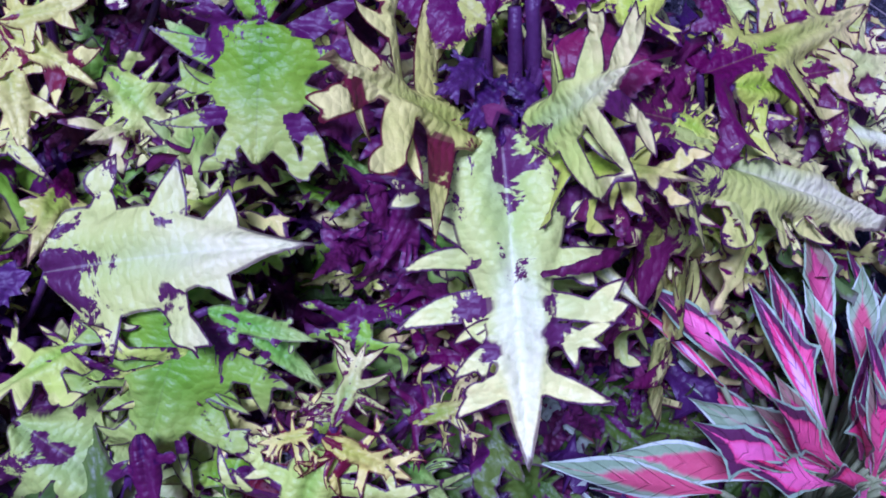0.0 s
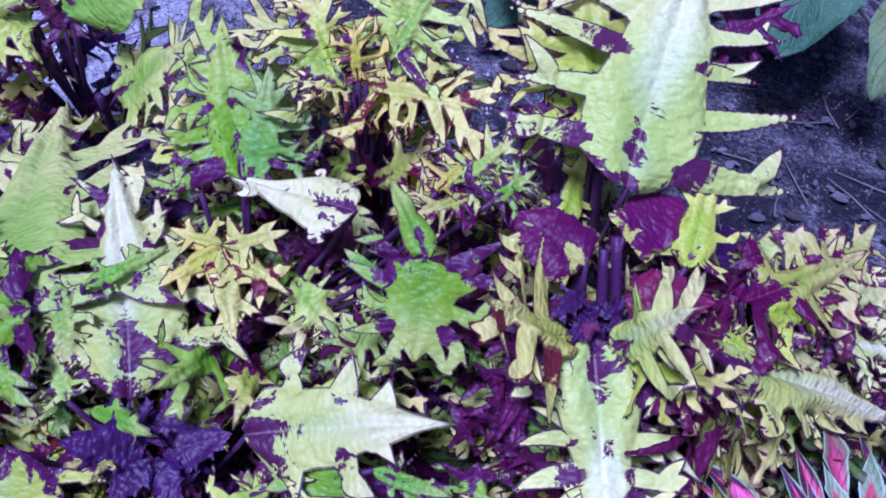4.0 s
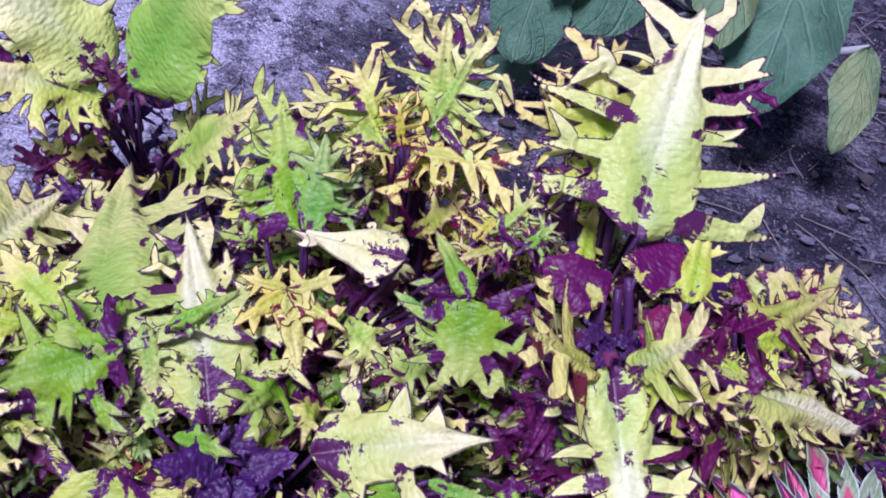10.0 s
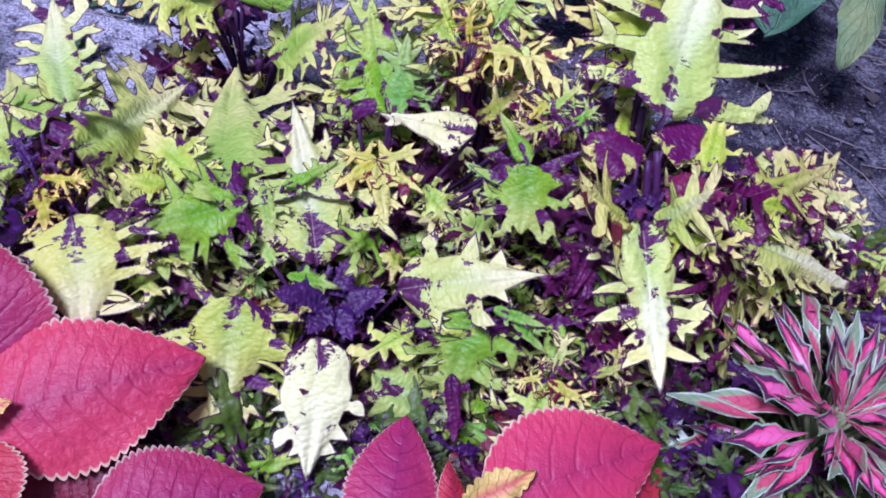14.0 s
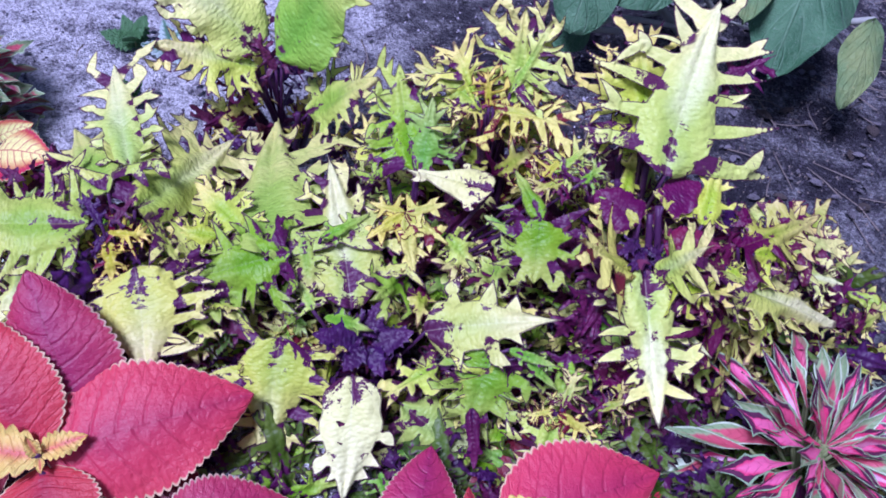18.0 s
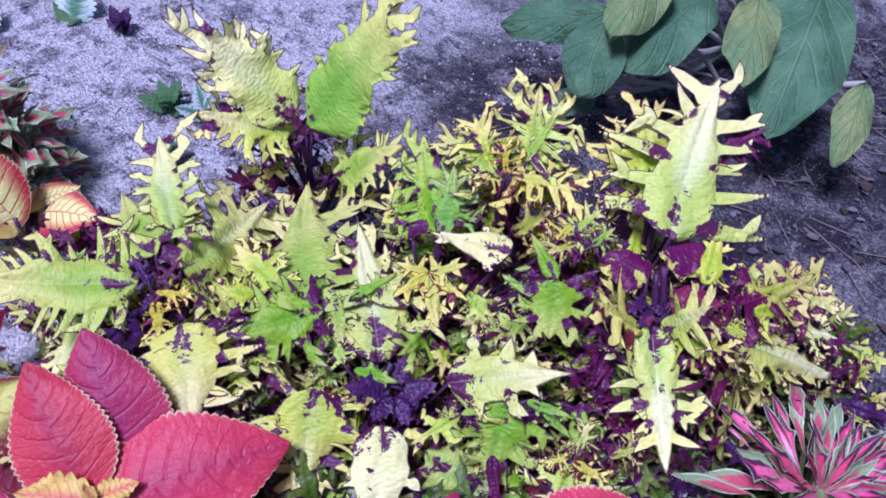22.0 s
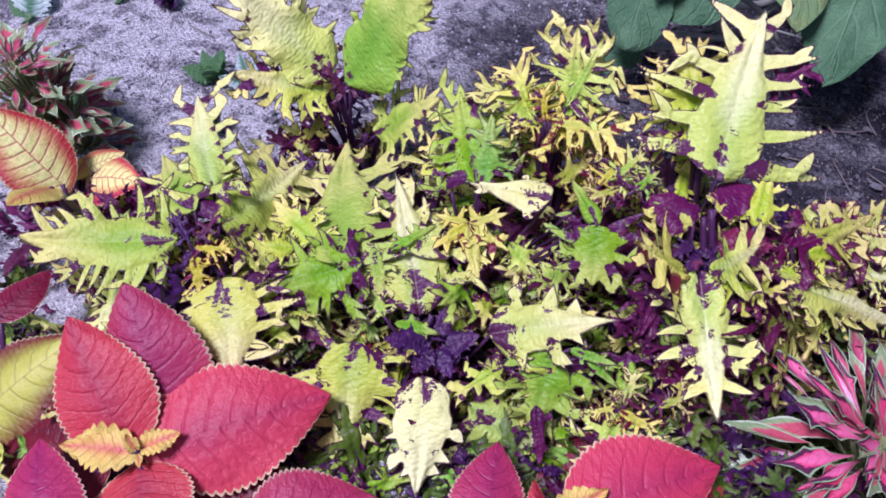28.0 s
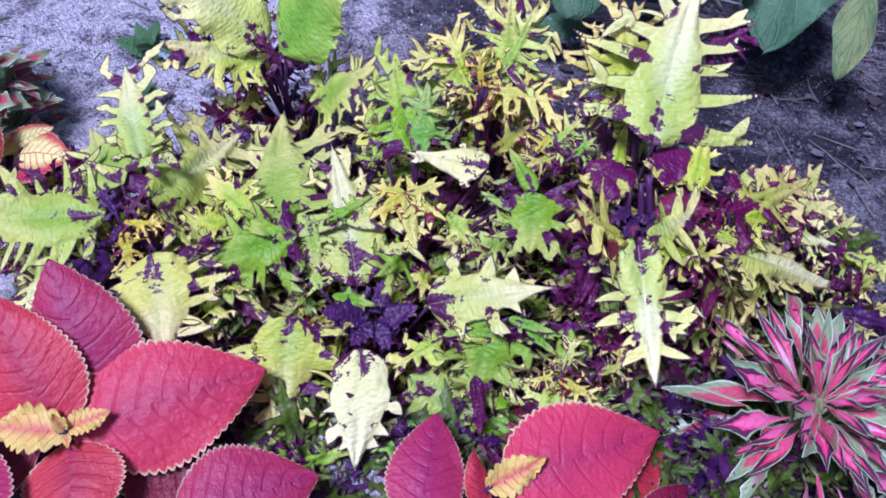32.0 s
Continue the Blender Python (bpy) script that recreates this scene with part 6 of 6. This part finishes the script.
tuft(low, (-0.085, 0.098, 0.069), 4, 0.026, [LIME, GREEN, MIXED, WINE, DARK], 377)
tuft(low, (-0.048, 0.098, 0.077), 4, 0.026, [LIME, GREEN, MIXED, WINE, DARK], 378)
tuft(low, (-0.031, 0.093, 0.069), 4, 0.026, [LIME, GREEN, MIXED, WINE, DARK], 379)
tuft(centre, (-0.010, 0.104, 0.078), 4, 0.026, [MIXED, WINE, WINE, DARK, GREEN], 380)
tuft(edge, (0.049, 0.105, 0.081), 4, 0.026, [MIXED, LIME, WINE, MIXED], 381)
tuft(edge, (0.078, 0.121, 0.063), 4, 0.026, [MIXED, LIME, WINE, MIXED], 382)
tuft(edge, (0.103, 0.133, 0.055), 4, 0.026, [MIXED, LIME, WINE, MIXED], 383)
tuft(inner, (-0.260, 0.069, 0.061), 4, 0.026, [LIME, GREEN, GREEN, YELLOW, WINE, MIXED, DARK], 384)
tuft(front, (-0.210, 0.078, 0.052), 4, 0.026, [LIME, GREEN, MIXED, DARK, WINE], 385)
tuft(front, (-0.176, 0.086, 0.044), 4, 0.026, [LIME, GREEN, MIXED, DARK, WINE], 386)
tuft(front, (-0.155, 0.095, 0.038), 4, 0.026, [LIME, GREEN, MIXED, DARK, WINE], 387)
tuft(front, (-0.107, 0.080, 0.065), 4, 0.026, [LIME, GREEN, MIXED, DARK, WINE], 388)
tuft(low, (-0.080, 0.079, 0.053), 4, 0.026, [LIME, GREEN, MIXED, WINE, DARK], 389)
tuft(low, (-0.049, 0.080, 0.055), 4, 0.026, [LIME, GREEN, MIXED, WINE, DARK], 390)
tuft(edge, (0.121, 0.125, 0.023), 4, 0.026, [MIXED, LIME, WINE, MIXED], 391)
tuft(front, (-0.200, 0.062, 0.038), 4, 0.026, [LIME, GREEN, MIXED, DARK, WINE], 392)
tuft(front, (-0.171, 0.068, 0.033), 4, 0.026, [LIME, GREEN, MIXED, DARK, WINE], 393)
tuft(front, (-0.123, 0.066, 0.041), 4, 0.026, [LIME, GREEN, MIXED, DARK, WINE], 394)
tuft(low, (-0.057, 0.064, 0.036), 4, 0.026, [LIME, GREEN, MIXED, WINE, DARK], 395)
tuft(low, (-0.024, 0.070, 0.047), 4, 0.026, [LIME, GREEN, MIXED, WINE, DARK], 396)
tuft(front, (-0.247, 0.030, 0.034), 4, 0.026, [LIME, GREEN, MIXED, DARK, WINE], 397)
tuft(front, (-0.206, 0.039, 0.026), 4, 0.026, [LIME, GREEN, MIXED, DARK, WINE], 398)
tuft(front, (-0.177, 0.041, 0.015), 4, 0.026, [LIME, GREEN, MIXED, DARK, WINE], 399)
tuft(front, (-0.123, 0.048, 0.034), 4, 0.026, [LIME, GREEN, MIXED, DARK, WINE], 400)
tuft(low, (-0.103, 0.051, 0.031), 4, 0.026, [LIME, GREEN, MIXED, WINE, DARK], 401)
tuft(low, (-0.081, 0.044, 0.019), 4, 0.026, [LIME, GREEN, MIXED, WINE, DARK], 402)
tuft(low, (-0.043, 0.052, 0.022), 4, 0.026, [LIME, GREEN, MIXED, WINE, DARK], 403)
tuft(low, (-0.023, 0.054, 0.026), 4, 0.026, [LIME, GREEN, MIXED, WINE, DARK], 404)



# ---------------------------------------------------------------- small plants and litter on the soil
def on_ground(x, y, up=0.0):
    return Vector((x, y, ground_z(x, y) + up))


def seedling(x, y, size, mat, label, seed, count=7, name="seedling", w=0.3, depth=0.16, rise=1.0):
    rng = random.Random(seed)
    base = on_ground(x, y, -0.002)
    ob = thing(name, base, label, "seedling", "seedlings on the soil")
    bm = bmesh.new()
    tube(bm, [(0, 0, 0), (0.001, 0, size * 0.25), (0, 0.001, size * 0.5)], 0.0012, 0.0008, 6)
    part("stem", bm, STEM_GREEN, ob)
    for i in range(count):
        a = i * 2.39996 + rng.uniform(-0.3, 0.3)
        el = rise * (1.15 - 0.9 * (i + 0.5) / count)
        d = Vector((math.cos(a) * math.cos(el), math.sin(a) * math.cos(el), math.sin(el)))
        st = base + Vector((0, 0, size * 0.4 * (1 - i / count) + 0.003))
        m, L = leaf_pose(st, st + d * size * rng.uniform(0.7, 1.0), rng.uniform(-20, 20))
        SEED[0] += 1
        part("leaf", ovate(L, w, 7, rng.uniform(0, 0.2), 0.05, SEED[0], 0.0, 1.0, depth, cols=6), mat, ob, "", m)
    return ob


seedling(-0.392, 0.385, 0.030, SPROUT, "small green seedling on sandy soil", 3)
seedling(-0.360, 0.381, 0.030, SILVER, "small silvery seedling with a green heart on sandy soil", 4)
seedling(-0.464, 0.489, 0.022, DARK, "tiny dark purple seedling on sandy soil", 5, depth=0.1)
seedling(-0.161, 0.683, 0.035, SPROUT, "green seedling with rounded leaves", 6, depth=0.0, w=0.38, rise=0.7)
seedling(-0.391, 0.661, 0.040, SPROUT, "green seedling with rounded leaves", 7, depth=0.05, w=0.38, rise=0.7)
seedling(-0.379, 0.318, 0.020, SPROUT, "small green seedling on sandy soil", 8)
seedling(-0.125, 0.723, 0.030, SPROUT, "green seedling with rounded leaves", 9, depth=0.0, w=0.38, rise=0.7)
seedling(-0.582, 0.626, 0.045, DARK, "dark purple low plant on sandy soil", 10, count=14, depth=0.1)
seedling(-0.493, 0.326, 0.020, SPROUT, "small green seedling on sandy soil", 11)


def silver_seedling(x, y, size, seed):
    """One frosted leaf that stands up from the soil, with two small dark ones at its foot."""
    base = on_ground(x, y, -0.002)
    ob = thing("seedling", base, "small silvery seedling with a green heart on sandy soil", "seedling", "seedlings on the soil")
    bm = bmesh.new()
    tube(bm, [(0, 0, -0.001), (0.0005, 0, 0.002), (0, 0.001, 0.005)], 0.0012, 0.0008, 6)
    part("stem", bm, STEM_GREEN, ob)
    for k, (d, ln, mat) in enumerate([((0.1, 0.55, 0.85), 1.0, SILVER), ((-0.9, 0.4, 0.4), 0.6, SPROUT), ((0.9, 0.5, 0.3), 0.5, SILVER), ((0.2, -0.9, 0.3), 0.4, SPROUT)]):
        st = base + Vector((0, 0, 0.003))
        m, L = leaf_pose(st, st + Vector(d).normalized() * size * ln, 0, Vector((0, -0.75, 0.65)))
        part("leaf", ovate(L, 0.42, 8, 0.05, 0.1, seed + k, 0.0, 1.0, 0.11, cols=10), mat, ob, "", m)


silver_seedling(-0.514, 0.502, 0.045, 1)
silver_seedling(-0.594, 0.469, 0.045, 21)


def litter(name, label, count, seed, mats_mat, size, area, kind_of):
    """Scattered small debris as one sheet of many pieces."""
    rng = random.Random(seed)
    bm = bmesh.new()
    lay = bm.verts.layers.float_vector.new("leafco")
    for i in range(count):
        x, y = rng.uniform(area[0], area[1]), rng.uniform(area[2], area[3])
        s = rng.uniform(*size)
        c = on_ground(x, y, 0.001)
        a = rng.uniform(0, 6.28)
        if kind_of == "crumb":
            r = [s * rng.uniform(0.5, 1.0) for _ in range(5)]
            top = bm.verts.new(c + Vector((rng.uniform(-0.2, 0.2) * s, rng.uniform(-0.2, 0.2) * s, s * rng.uniform(0.4, 0.8))))
            ring = [bm.verts.new(c + Vector((r[k] * math.cos(a + k * 1.2566), r[k] * math.sin(a + k * 1.2566), -0.001))) for k in range(5)]
            for k in range(5):
                bm.faces.new((ring[k], ring[(k + 1) % 5], top))
        elif kind_of == "twig":
            d = Vector((math.cos(a), math.sin(a), 0))
            tube(bm, [c - d * s * 0.5 + Vector((0, 0, 0.001)), c + Vector((-d.y, d.x, 0)) * s * rng.uniform(-0.08, 0.08) + Vector((0, 0, 0.002)), c + d * s * 0.5 + Vector((0, 0, rng.uniform(0.001, 0.006)))], 0.0007, 0.0004, 5)
        else:
            d, e = Vector((math.cos(a), math.sin(a), 0)), Vector((-math.sin(a), math.cos(a), 0))
            q = rng.uniform(0.2, 0.4)
            rows = []
            for k in range(5):
                t = k / 4
                wd = s * q * math.sin(math.pi * (0.06 + 0.88 * t))
                row = [c + d * s * (t - 0.5) + e * wd * v + Vector((0, 0, 0.002 + abs(v) * wd * 0.5 + 0.25 * s * (t - 0.5) ** 2)) for v in (-1, 0, 1)]
                row = [bm.verts.new(p) for p in row]
                for v, vt in zip((-1, 0, 1), row):
                    vt[lay] = (t, v, 0)
                rows.append(row)
            for p, r2 in zip(rows, rows[1:]):
                for k in range(2):
                    bm.faces.new((p[k], p[k + 1], r2[k + 1], r2[k]))
    me = mesh_of(name, bm, mats_mat, kind_of != "crumb")
    tagged(new(name, me), label, "litter", kind="stuff")


FLAKE = plain_leaf("bark_flake", (0.12, 0.11, 0.13), (0.26, 0.24, 0.28), (0.10, 0.09, 0.10), 5.0, 0.9)
CRUMB = tube_material("dark_crumb", (0.035, 0.030, 0.045), (0.13, 0.115, 0.15), 0.95)
PALE_CRUMB = tube_material("pale_grit", (0.40, 0.38, 0.45), (0.66, 0.63, 0.72), 0.9)
litter("soil_crumbs", "dark crumbs of humus scattered on the sandy soil", 2600, 5, CRUMB, (0.0006, 0.0022), (-0.75, 0.5, 0.12, 0.95), "crumb")
litter("sand_grit", "pale grains and small stones on the soil", 3600, 6, PALE_CRUMB, (0.0007, 0.0020), (-0.75, 0.0, 0.12, 0.95), "crumb")
litter("earth_clods", "dark clods of earth under the broad leaves", 5200, 7, CRUMB, (0.0006, 0.0022), (-0.06, 0.5, 0.2, 0.8), "crumb")
litter("twigs", "thin grey twigs and roots lying on the soil", 90, 8, TWIG, (0.012, 0.05), (-0.7, 0.5, 0.15, 0.9), "twig")
litter("root_threads", "fine pale roots and stalks on the darker earth", 170, 12, TWIG, (0.010, 0.055), (-0.02, 0.45, 0.25, 0.75), "twig")
litter("dead_leaves", "curled brown dead leaves lying on the soil", 45, 9, DEAD, (0.006, 0.018), (-0.05, 0.45, 0.22, 0.75), "leaf")
litter("bark_flakes", "grey flakes of bark and dry leaf on the darker earth", 420, 13, FLAKE, (0.003, 0.011), (-0.04, 0.45, 0.22, 0.75), "leaf")
litter("sand_flakes", "small dry leaf flakes on the sandy soil", 260, 14, FLAKE, (0.003, 0.009), (-0.7, -0.04, 0.2, 0.85), "leaf")
litter("pale_lumps", "light grey lumps of earth on the darker soil", 2600, 15, TWIG, (0.0006, 0.0017), (-0.05, 0.5, 0.15, 0.7), "crumb")
